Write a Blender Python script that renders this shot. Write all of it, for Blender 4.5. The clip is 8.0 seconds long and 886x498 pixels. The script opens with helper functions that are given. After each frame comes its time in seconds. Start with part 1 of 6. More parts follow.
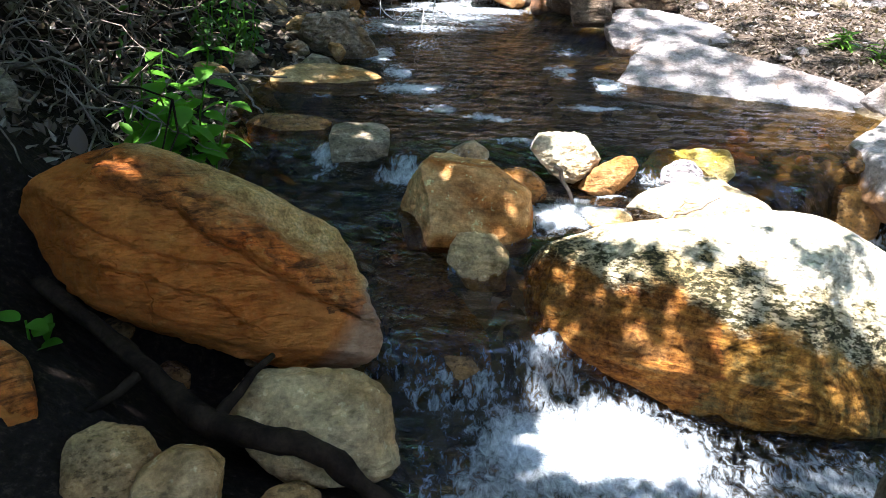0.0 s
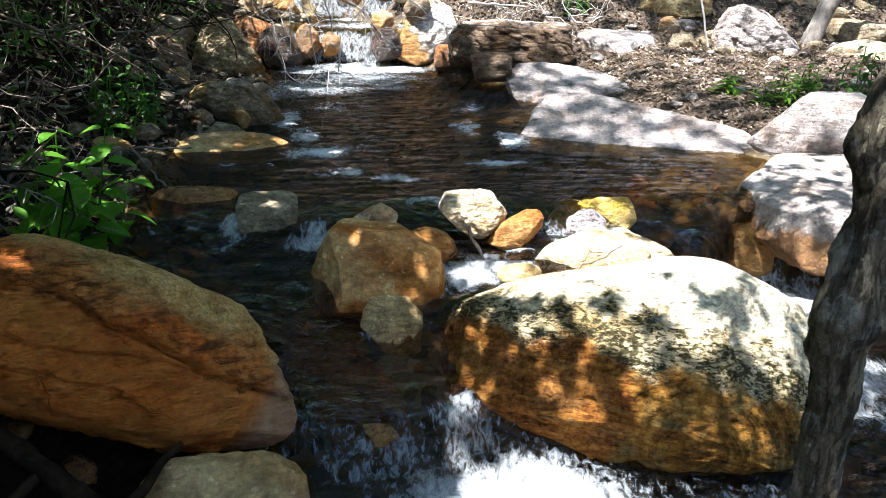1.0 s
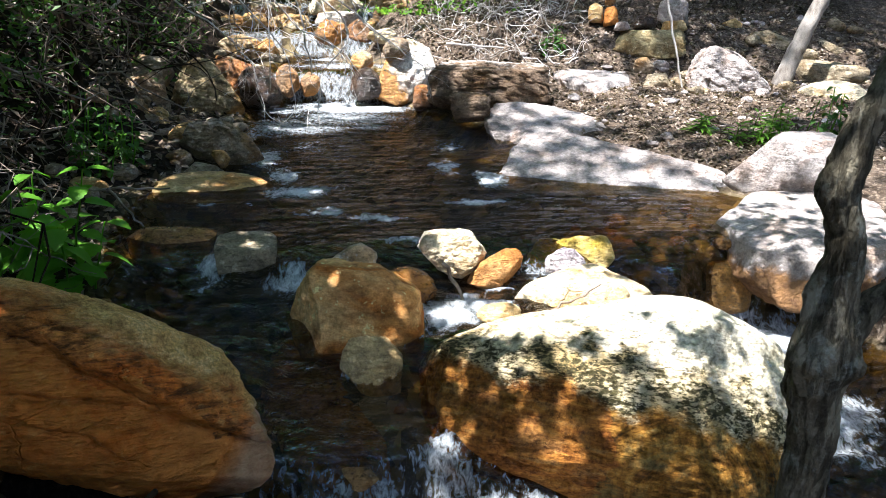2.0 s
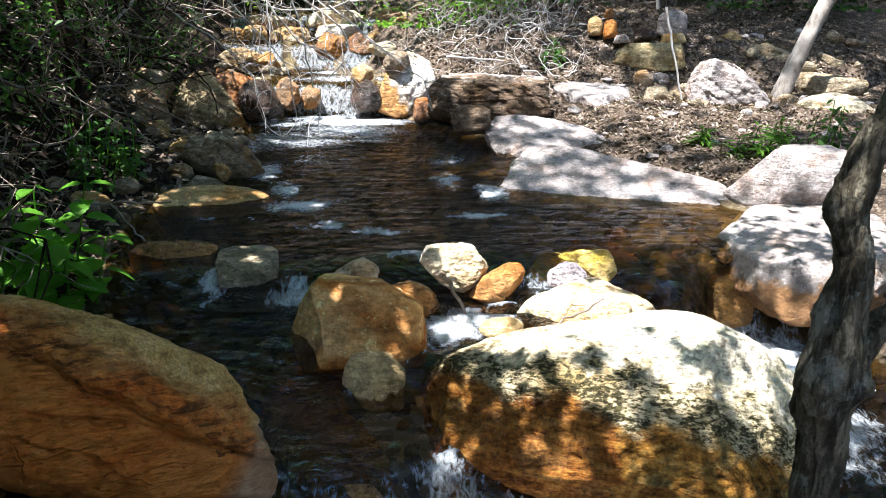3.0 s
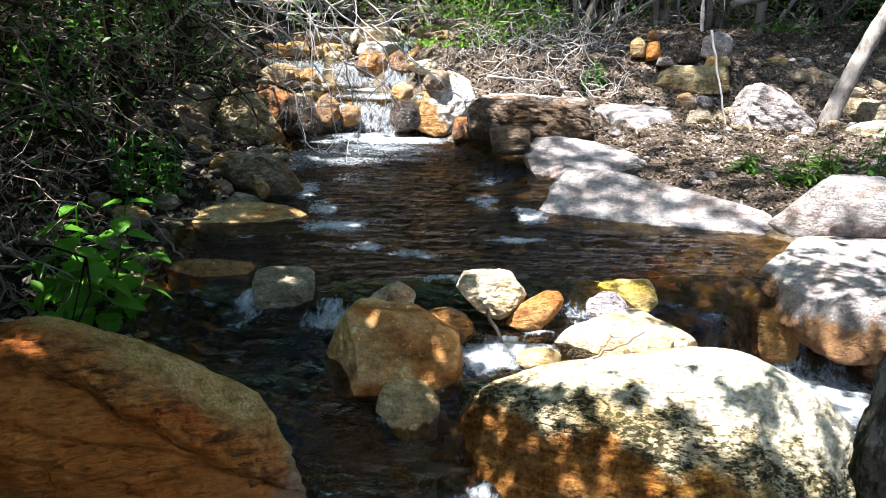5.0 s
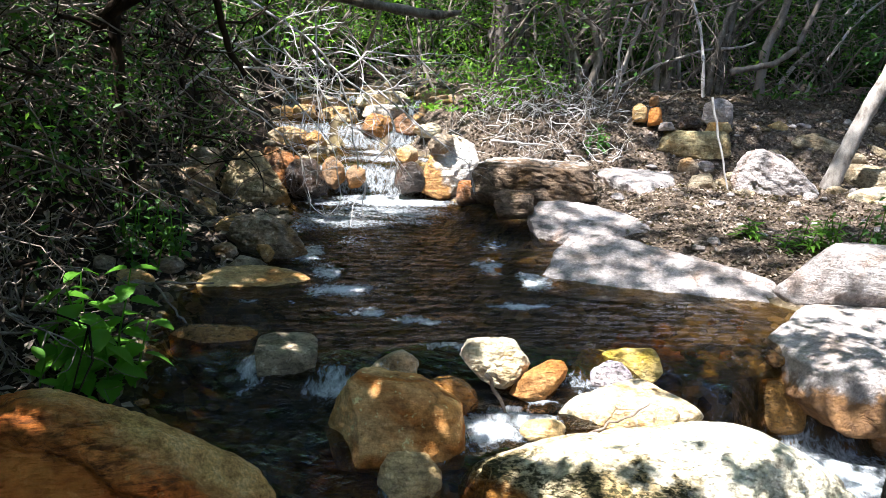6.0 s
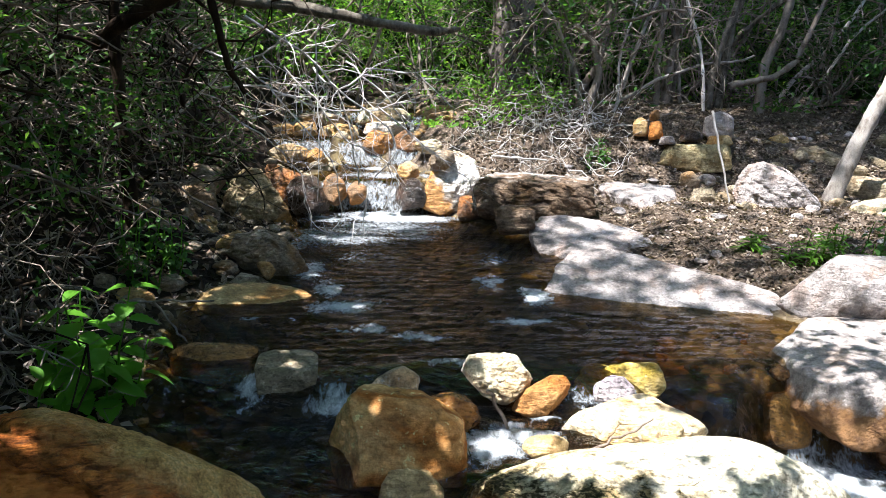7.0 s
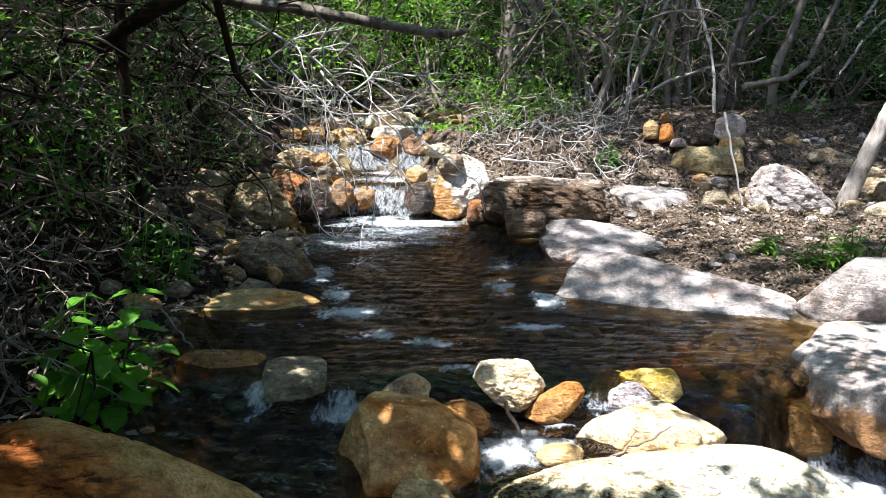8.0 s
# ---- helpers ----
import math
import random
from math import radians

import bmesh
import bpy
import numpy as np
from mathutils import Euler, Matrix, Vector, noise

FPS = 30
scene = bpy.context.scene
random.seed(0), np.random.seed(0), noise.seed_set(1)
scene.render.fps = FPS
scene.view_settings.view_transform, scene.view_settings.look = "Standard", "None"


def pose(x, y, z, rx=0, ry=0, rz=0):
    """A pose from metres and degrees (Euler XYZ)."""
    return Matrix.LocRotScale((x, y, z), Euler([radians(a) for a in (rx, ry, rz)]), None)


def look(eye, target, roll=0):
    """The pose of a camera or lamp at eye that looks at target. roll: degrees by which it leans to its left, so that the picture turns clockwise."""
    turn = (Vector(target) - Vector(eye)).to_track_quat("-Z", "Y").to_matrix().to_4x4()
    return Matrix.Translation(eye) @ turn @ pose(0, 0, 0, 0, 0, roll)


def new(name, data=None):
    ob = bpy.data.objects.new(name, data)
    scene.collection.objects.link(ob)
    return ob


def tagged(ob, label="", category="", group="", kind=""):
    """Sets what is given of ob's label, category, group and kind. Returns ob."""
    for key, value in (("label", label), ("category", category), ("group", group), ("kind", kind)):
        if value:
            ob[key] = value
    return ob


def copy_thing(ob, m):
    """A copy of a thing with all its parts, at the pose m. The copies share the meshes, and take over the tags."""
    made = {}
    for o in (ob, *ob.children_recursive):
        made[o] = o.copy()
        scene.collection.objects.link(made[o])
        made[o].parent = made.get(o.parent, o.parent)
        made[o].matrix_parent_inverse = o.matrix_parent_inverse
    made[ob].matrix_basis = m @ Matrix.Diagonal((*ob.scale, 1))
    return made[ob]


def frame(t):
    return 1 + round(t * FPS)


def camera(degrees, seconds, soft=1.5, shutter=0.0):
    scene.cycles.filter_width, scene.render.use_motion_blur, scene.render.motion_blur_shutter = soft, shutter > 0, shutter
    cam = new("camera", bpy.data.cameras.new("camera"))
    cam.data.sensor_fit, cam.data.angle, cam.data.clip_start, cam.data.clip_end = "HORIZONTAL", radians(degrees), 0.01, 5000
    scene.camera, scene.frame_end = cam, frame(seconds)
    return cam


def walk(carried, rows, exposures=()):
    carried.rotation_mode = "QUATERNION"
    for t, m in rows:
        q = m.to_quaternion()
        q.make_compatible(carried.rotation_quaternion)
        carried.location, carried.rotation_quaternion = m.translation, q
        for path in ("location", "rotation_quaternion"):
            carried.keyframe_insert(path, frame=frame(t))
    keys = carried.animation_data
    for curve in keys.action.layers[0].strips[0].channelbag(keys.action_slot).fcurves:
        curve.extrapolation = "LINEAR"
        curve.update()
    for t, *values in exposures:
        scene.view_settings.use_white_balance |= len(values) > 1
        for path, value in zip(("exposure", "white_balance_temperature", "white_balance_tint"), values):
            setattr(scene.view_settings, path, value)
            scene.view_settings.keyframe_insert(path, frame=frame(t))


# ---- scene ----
cam = camera(58.4, 8.0, soft=0.7)
PATH = [
    (0, (0.127, 0.023, 1.202), (0.053, 1.811, 0.308), 2.5),
    (0.5, (0.173, 0.031, 1.244), (0.237, 1.85, 0.415), 1.7),
    (1, (0.179, 0.032, 1.259), (0.29, 1.871, 0.482), 1.1),
    (1.5, (0.184, 0.033, 1.264), (0.338, 1.891, 0.54), 1.4),
    (3, (0.167, 0.045, 1.286), (0.332, 1.924, 0.621), 1.3),
    (3.5, (0.158, 0.061, 1.28), (0.32, 1.943, 0.622), 1.4),
    (4, (0.155, 0.088, 1.299), (0.282, 1.972, 0.642), 1.8),
    (5.5, (0.148, 0.11, 1.341), (0.22, 2.023, 0.761), 2.0),
    (6, (0.146, 0.119, 1.369), (0.215, 2.055, 0.871), 2.3),
    (6.5, (0.151, 0.117, 1.366), (0.216, 2.061, 0.902), 2.3),
    (7, (0.159, 0.132, 1.361), (0.219, 2.078, 0.903), 1.7),
    (7.5, (0.151, 0.189, 1.359), (0.193, 2.136, 0.904), 1.3),
    (8, (0.149, 0.198, 1.341), (0.189, 2.147, 0.895), 1.3),
]
walk(cam, [(t, look(eye, target, roll)) for t, eye, target, roll in PATH], [(0.0, 2.7, 5750, 11), (0.5, 2.45, 5850, 10), (1.5, 2.2, 5900, 10), (5.5, 2.2, 5900, 10), (8.0, 2.0, 5900, 10)])

# ---- world, sun ----
SUN = Vector((-0.26, -0.18, 0.95)).normalized()
world = bpy.data.worlds.new("sky")
scene.world = world
world.use_nodes = True
wn = world.node_tree.nodes
sky = wn.new("ShaderNodeTexSky")
sky.sky_type = "NISHITA"
sky.sun_disc = False
sky.sun_elevation = math.asin(SUN.z)
sky.sun_rotation = math.atan2(SUN.x, SUN.y)
wn["Background"].inputs["Strength"].default_value = 0.14
world.node_tree.links.new(sky.outputs[0], wn["Background"].inputs["Color"])
sun = new("sun", bpy.data.lights.new("sun", "SUN"))
sun.data.energy = 5.0
sun.data.angle = radians(0.53)
sun.data.color = (1.0, 0.97, 0.93)
sun.matrix_world = look(SUN * 30, (0, 0, 0))

# ---- noise on arrays ----
_rng = np.random.RandomState(7)
_perm = np.tile(_rng.permutation(256), 3)
_grad = _rng.normal(size=(256, 3))
_grad /= np.linalg.norm(_grad, axis=1)[:, None]


def gnoise(p):
    """Gradient noise, about -0.7 to 0.7, of an array of points."""
    p = np.asarray(p, float)
    i = np.floor(p).astype(int)
    f = p - i
    i &= 255
    w = f * f * f * (f * (f * 6 - 15) + 10)
    out = 0
    for dx in (0, 1):
        for dy in (0, 1):
            for dz in (0, 1):
                g = _grad[_perm[_perm[_perm[i[:, 0] + dx] + i[:, 1] + dy] + i[:, 2] + dz]]
                d = f - (dx, dy, dz)
                k = np.abs(1 - dx - w[:, 0]) * np.abs(1 - dy - w[:, 1]) * np.abs(1 - dz - w[:, 2])
                out = out + k * (g * d).sum(1)
    return out


def fbm(p, octaves=4, gain=0.5):
    out, a = 0, 1.0
    for o in range(octaves):
        out = out + a * gnoise(p * 2.03 ** o + 17.3 * o)
        a *= gain
    return out


def smooth(x, a, b):
    t = np.clip((x - a) / (b - a), 0, 1)
    return t * t * (3 - 2 * t)


# ---- materials ----
MATS = {}


def ramp(nt, source, stops):
    r = nt.nodes.new("ShaderNodeValToRGB")
    el = r.color_ramp.elements
    while len(el) < len(stops):
        el.new(0.5)
    for e, (at, c) in zip(el, stops):
        e.position = at
        e.color = (*c, 1) if len(c) == 3 else c
    nt.links.new(source, r.inputs[0])
    return r.outputs[0]


def grey(v):
    return (v, v, v)


def tex(nt, kind, vec, scale, **inputs):
    n = nt.nodes.new(kind)
    n.inputs["Scale"].default_value = scale
    for k, v in inputs.items():
        n.inputs[k].default_value = v
    nt.links.new(vec, n.inputs["Vector"])
    return n


def mixc(nt, fac, a, b, mode="MIX"):
    m = nt.nodes.new("ShaderNodeMix")
    m.data_type = "RGBA"
    m.blend_type = mode
    for sock, v in ((m.inputs[0], fac), (m.inputs[6], a), (m.inputs[7], b)):
        if isinstance(v, bpy.types.NodeSocket):
            nt.links.new(v, sock)
        elif sock == m.inputs[0]:
            sock.default_value = v
        else:
            sock.default_value = (*v, 1)
    return m.outputs[2]


def math2(nt, op, a, b=0.0):
    m = nt.nodes.new("ShaderNodeMath")
    m.operation = op
    for k, v in enumerate((a, b)):
        if isinstance(v, bpy.types.NodeSocket):
            nt.links.new(v, m.inputs[k])
        else:
            m.inputs[k].default_value = v
    return m.outputs[0]


def base_mat(name):
    m = bpy.data.materials.new(name)
    m.use_nodes = True
    MATS[name] = m
    return m, m.node_tree, m.node_tree.nodes["Principled BSDF"]


def object_vec(nt, stretch=(1, 1, 1), turn=(0, 0, 0)):
    """Object coordinates in metres, shifted from thing to thing."""
    tc = nt.nodes.new("ShaderNodeTexCoord")
    info = nt.nodes.new("ShaderNodeObjectInfo")
    add = nt.nodes.new("ShaderNodeVectorMath")
    add.operation = "MULTIPLY_ADD"
    cx = nt.nodes.new("ShaderNodeCombineXYZ")
    for k in range(3):
        nt.links.new(info.outputs["Random"], cx.inputs[k])
    nt.links.new(cx.outputs[0], add.inputs[0])
    add.inputs[1].default_value = (37, 19, 53)
    nt.links.new(tc.outputs["Object"], add.inputs[2])
    mp = nt.nodes.new("ShaderNodeMapping")
    mp.inputs["Scale"].default_value = stretch
    mp.inputs["Rotation"].default_value = turn
    nt.links.new(add.outputs[0], mp.inputs["Vector"])
    return mp.outputs[0]


def rock_mat(name, light, mid, stain, dark, stain_at=0.5, spots=0.35, wet=0.0, streak=0.4, bump=0.6):
    m, nt, bsdf = base_mat(name)
    v = object_vec(nt)
    vs = object_vec(nt, (1.2, 1.2, 5.0), (0.35, 0.25, 0))
    big = tex(nt, "ShaderNodeTexNoise", v, 3.2, Detail=9, Roughness=0.62, Distortion=0.4).outputs[0]
    mid_n = tex(nt, "ShaderNodeTexNoise", v, 14, Detail=8, Roughness=0.7).outputs[0]
    st_n = tex(nt, "ShaderNodeTexNoise", v, 2.1, Detail=6, Roughness=0.55, Distortion=1.2).outputs[0]
    lines = tex(nt, "ShaderNodeTexNoise", vs, 5, Detail=8, Roughness=0.6, Distortion=0.5).outputs[0]
    fine = tex(nt, "ShaderNodeTexNoise", v, 70, Detail=6, Roughness=0.7).outputs[0]
    vp = object_vec(nt, (1.0, 1.0, 2.0), (0.3, 0.2, 0))
    pit = tex(nt, "ShaderNodeTexNoise", vp, 34, Detail=6, Roughness=0.7).outputs[0]
    col = mixc(nt, ramp(nt, big, [(0.36, grey(0)), (0.62, grey(1))]), light, mid)
    col = mixc(nt, ramp(nt, st_n, [(stain_at - 0.09, grey(1)), (stain_at + 0.11, grey(0))]), col, stain)
    col = mixc(nt, math2(nt, "MULTIPLY", ramp(nt, lines, [(0.33, grey(1)), (0.46, grey(0))]), streak), col, dark)
    col = mixc(nt, math2(nt, "MULTIPLY", ramp(nt, pit, [(0.39, grey(1)), (0.46, grey(0))]), spots), col, dark)
    warp = tex(nt, "ShaderNodeTexNoise", v, 5, Detail=4, Roughness=0.6)
    wv = nt.nodes.new("ShaderNodeVectorMath")
    wv.operation = "MULTIPLY_ADD"
    nt.links.new(warp.outputs["Color"], wv.inputs[0])
    wv.inputs[1].default_value = (0.35, 0.35, 0.35)
    nt.links.new(vs, wv.inputs[2])
    cell = tex(nt, "ShaderNodeTexVoronoi", wv.outputs[0], 2.6)
    cell.feature = "DISTANCE_TO_EDGE"
    gap = ramp(nt, cell.outputs["Distance"], [(0.0, grey(0)), (0.014, grey(1))])
    gap = math2(nt, "MAXIMUM", gap, ramp(nt, st_n, [(0.40, grey(0)), (0.48, grey(1))]))
    col = mixc(nt, math2(nt, "MULTIPLY", math2(nt, "SUBTRACT", 1.0, gap), 0.22), col, dark)
    spot = tex(nt, "ShaderNodeTexNoise", v, 34, Detail=3, Roughness=0.5).outputs[0]
    col = mixc(nt, math2(nt, "MULTIPLY", ramp(nt, spot, [(0.63, grey(0)), (0.70, grey(1))]), 0.5), col, tuple(min(0.8, 1.5 * c + 0.04) for c in light))
    tone = ramp(nt, mid_n, [(0.28, grey(0.30)), (0.5, grey(0.95)), (0.72, grey(1.45))])
    col = mixc(nt, 1.0, col, tone, "MULTIPLY")
    tone2 = ramp(nt, fine, [(0.28, grey(0.66)), (0.72, grey(1.3))])
    col = mixc(nt, 1.0, col, tone2, "MULTIPLY")
    nt.links.new(col, bsdf.inputs["Base Color"])
    r0 = 0.82 - 0.6 * wet
    nt.links.new(ramp(nt, mid_n, [(0.3, grey(r0 - 0.1)), (0.7, grey(r0 + 0.1))]), bsdf.inputs["Roughness"])
    bsdf.inputs["Specular IOR Level"].default_value = 0.10 + 0.5 * wet
    h = math2(nt, "ADD", math2(nt, "MULTIPLY", mid_n, 0.6), math2(nt, "MULTIPLY", fine, 0.25))
    h = math2(nt, "ADD", h, math2(nt, "MULTIPLY", lines, 0.7))
    h = math2(nt, "ADD", h, math2(nt, "MULTIPLY", ramp(nt, pit, [(0.39, grey(0)), (0.46, grey(1))]), 0.5 * spots))
    h = math2(nt, "ADD", h, math2(nt, "MULTIPLY", gap, 0.5))
    b = nt.nodes.new("ShaderNodeBump")
    b.inputs["Strength"].default_value = min(1.0, bump + 0.25)
    b.inputs["Distance"].default_value = 0.06
    nt.links.new(h, b.inputs["Height"])
    nt.links.new(b.outputs[0], bsdf.inputs["Normal"])
    return m


rock_mat("russet", (0.64, 0.24, 0.055), (0.54, 0.155, 0.024), (0.58, 0.13, 0.016), (0.04, 0.016, 0.007), 0.5, 0.4, streak=0.7, bump=0.8)
rock_mat("golden", (0.80, 0.72, 0.55), (0.70, 0.58, 0.36), (0.55, 0.36, 0.14), (0.10, 0.075, 0.04), 0.36, 0.4, streak=0.15, bump=0.8)


def plane_field(nt, v, nx, nz, c):
    """nx * x + nz * z + c of the thing's own coordinates."""
    sep = nt.nodes.new("ShaderNodeSeparateXYZ")
    nt.links.new(v, sep.inputs[0])
    a = math2(nt, "ADD", math2(nt, "MULTIPLY", sep.outputs["X"], nx), math2(nt, "MULTIPLY", sep.outputs["Z"], nz))
    return math2(nt, "ADD", a, c)


def mapped(nt, v, scale, turn):
    mp = nt.nodes.new("ShaderNodeMapping")
    mp.inputs["Scale"].default_value = scale
    mp.inputs["Rotation"].default_value = turn
    nt.links.new(v, mp.inputs["Vector"])
    return mp.outputs[0]


def russet_mat():
    """The russet boulder: weathered ochre above the long crack, red-brown seams along it, smooth orange below, a pinkish-grey tip."""
    nt = MATS["russet"].node_tree
    bsdf = nt.nodes["Principled BSDF"]
    body = bsdf.inputs["Base Color"].links[0].from_socket
    v = nt.nodes.new("ShaderNodeTexCoord").outputs["Object"]
    n1 = tex(nt, "ShaderNodeTexNoise", v, 5, Detail=7, Roughness=0.62).outputs[0]
    wob = math2(nt, "MULTIPLY", math2(nt, "SUBTRACT", n1, 0.5), 0.30)
    t = math2(nt, "ADD", plane_field(nt, v, 0.60, 0.80, -0.055), wob)
    grain = tex(nt, "ShaderNodeTexNoise", v, 110, Detail=5, Roughness=0.7).outputs[0]
    blot = tex(nt, "ShaderNodeTexNoise", v, 17, Detail=7, Roughness=0.66).outputs[0]
    ochre = ramp(nt, blot, [(0.30, (0.24, 0.125, 0.04)), (0.5, (0.62, 0.36, 0.115)), (0.68, (0.76, 0.51, 0.22))])
    ochre = mixc(nt, 1.0, ochre, ramp(nt, grain, [(0.34, grey(0.55)), (0.66, grey(1.35))]), "MULTIPLY")
    col = mixc(nt, ramp(nt, t, [(0.07, grey(0)), (0.17, grey(1))]), body, ochre)
    seam = tex(nt, "ShaderNodeTexNoise", mapped(nt, v, (1.0, 1.0, 7.0), (0, 0.62, 0)), 6, Detail=8, Roughness=0.66, Distortion=0.6).outputs[0]
    band = math2(nt, "MULTIPLY", ramp(nt, t, [(-0.14, grey(0)), (-0.03, grey(1)), (0.07, grey(1)), (0.15, grey(0))]), ramp(nt, seam, [(0.38, grey(1)), (0.50, grey(0))]))
    col = mixc(nt, math2(nt, "MULTIPLY", band, 0.8), col, (0.055, 0.022, 0.010))
    low = ramp(nt, t, [(-0.30, grey(1)), (-0.16, grey(0))])
    col = mixc(nt, math2(nt, "MULTIPLY", low, 0.6), col, ramp(nt, blot, [(0.35, (0.44, 0.12, 0.016)), (0.65, (0.70, 0.26, 0.05))]))
    tip = math2(nt, "ADD", plane_field(nt, v, 0.80, -0.60, -0.42), math2(nt, "MULTIPLY", wob, 0.35))
    col = mixc(nt, ramp(nt, tip, [(0.0, grey(0)), (0.05, grey(0.75))]), col, ramp(nt, blot, [(0.35, (0.30, 0.17, 0.09)), (0.65, (0.52, 0.36, 0.22))]))
    nt.links.new(col, bsdf.inputs["Base Color"])
    bump = bsdf.inputs["Normal"].links[0].from_node
    bump.inputs["Distance"].default_value = 0.03
    nt.links.new(math2(nt, "ADD", bump.inputs["Height"].links[0].from_socket, math2(nt, "MULTIPLY", seam, 0.9)), bump.inputs["Height"])


def golden_mat():
    """The golden boulder: a bleached crown whitened for its sunlight, a band of dark lichen pits, brown flanks with
    bent bands, a rusty end by the spill.
    """
    nt = MATS["golden"].node_tree
    bsdf = nt.nodes["Principled BSDF"]
    crown = bsdf.inputs["Base Color"].links[0].from_socket
    v = nt.nodes.new("ShaderNodeTexCoord").outputs["Object"]
    n1 = tex(nt, "ShaderNodeTexNoise", v, 4, Detail=7, Roughness=0.62).outputs[0]
    wob = math2(nt, "MULTIPLY", math2(nt, "SUBTRACT", n1, 0.5), 0.36)
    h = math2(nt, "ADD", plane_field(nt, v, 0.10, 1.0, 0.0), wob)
    centre = nt.nodes.new("ShaderNodeVectorMath")
    centre.operation = "DISTANCE"
    nt.links.new(mapped(nt, v, (1, 0.4, 1.15), (0, 0, 0)), centre.inputs[0])
    centre.inputs[1].default_value = (0.24, -0.13, -0.26)
    rings = nt.nodes.new("ShaderNodeCombineXYZ")
    nt.links.new(math2(nt, "MULTIPLY", math2(nt, "ADD", centre.outputs["Value"], math2(nt, "MULTIPLY", wob, 0.15)), 15.0), rings.inputs[0])
    sep = nt.nodes.new("ShaderNodeSeparateXYZ")
    nt.links.new(v, sep.inputs[0])
    nt.links.new(math2(nt, "MULTIPLY", sep.outputs["X"], 2.0), rings.inputs[1])
    nt.links.new(math2(nt, "MULTIPLY", sep.outputs["Z"], 2.0), rings.inputs[2])
    bent = tex(nt, "ShaderNodeTexNoise", rings.outputs[0], 2.2, Detail=7, Roughness=0.68).outputs[0]
    lay = tex(nt, "ShaderNodeTexNoise", mapped(nt, v, (0.8, 1.0, 4.5), (0, -0.12, 0)), 6, Detail=8, Roughness=0.66, Distortion=0.5).outputs[0]
    right = ramp(nt, math2(nt, "ADD", sep.outputs["X"], wob), [(-0.18, grey(0)), (0.02, grey(1))])
    strata = mixc(nt, math2(nt, "MULTIPLY", right, 0.6), lay, bent)
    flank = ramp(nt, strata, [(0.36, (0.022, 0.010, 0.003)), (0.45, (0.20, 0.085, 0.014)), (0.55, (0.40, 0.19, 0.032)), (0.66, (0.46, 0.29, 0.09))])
    moss = tex(nt, "ShaderNodeTexNoise", v, 6.5, Detail=8, Roughness=0.7).outputs[0]
    flank = mixc(nt, ramp(nt, moss, [(0.50, grey(0)), (0.62, grey(0.7))]), flank, (0.15, 0.125, 0.05))
    n2 = tex(nt, "ShaderNodeTexNoise", v, 46, Detail=6, Roughness=0.72).outputs[0]
    flank = mixc(nt, 1.0, flank, ramp(nt, n2, [(0.34, grey(0.35)), (0.66, grey(1.4))]), "MULTIPLY")
    rusty = ramp(nt, math2(nt, "ADD", sep.outputs["X"], wob), [(-0.82, grey(1)), (-0.60, grey(0))])
    flank = mixc(nt, math2(nt, "MULTIPLY", rusty, 0.5), flank, ramp(nt, n2, [(0.35, (0.10, 0.022, 0.005)), (0.62, (0.40, 0.13, 0.022))]))
    pits = tex(nt, "ShaderNodeTexNoise", mapped(nt, v, (1.0, 1.0, 2.4), (0, 0.15, 0)), 36, Detail=6, Roughness=0.62, Distortion=0.25).outputs[0]
    speck = tex(nt, "ShaderNodeTexNoise", mapped(nt, v, (1.0, 1.0, 1.8), (0, 0.3, 0)), 85, Detail=5, Roughness=0.7).outputs[0]
    broad = tex(nt, "ShaderNodeTexNoise", mapped(nt, v, (1.0, 1.0, 1.6), (0, 0.2, 0)), 11, Detail=6, Roughness=0.7).outputs[0]
    pits = math2(nt, "ADD", math2(nt, "MULTIPLY", pits, 0.45), math2(nt, "ADD", math2(nt, "MULTIPLY", speck, 0.30), math2(nt, "MULTIPLY", broad, 0.25)))
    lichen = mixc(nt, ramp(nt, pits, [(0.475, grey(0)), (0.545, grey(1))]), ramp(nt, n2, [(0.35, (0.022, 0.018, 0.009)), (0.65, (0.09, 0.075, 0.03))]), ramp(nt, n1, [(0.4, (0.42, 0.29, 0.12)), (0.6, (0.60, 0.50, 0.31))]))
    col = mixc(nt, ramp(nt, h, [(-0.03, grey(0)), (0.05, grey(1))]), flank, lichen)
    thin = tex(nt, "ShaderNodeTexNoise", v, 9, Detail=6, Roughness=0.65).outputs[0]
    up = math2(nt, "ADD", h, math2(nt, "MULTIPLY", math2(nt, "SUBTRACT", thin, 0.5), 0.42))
    # The crown's pale colour is raised towards white, putting sun glare into it.
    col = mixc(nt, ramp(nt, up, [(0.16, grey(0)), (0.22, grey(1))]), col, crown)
    nt.links.new(col, bsdf.inputs["Base Color"])
    bump = bsdf.inputs["Normal"].links[0].from_node
    bump.inputs["Distance"].default_value = 0.03
    nt.links.new(math2(nt, "ADD", bump.inputs["Height"].links[0].from_socket, math2(nt, "ADD", math2(nt, "MULTIPLY", strata, 0.6), math2(nt, "MULTIPLY", pits, 0.5))), bump.inputs["Height"])


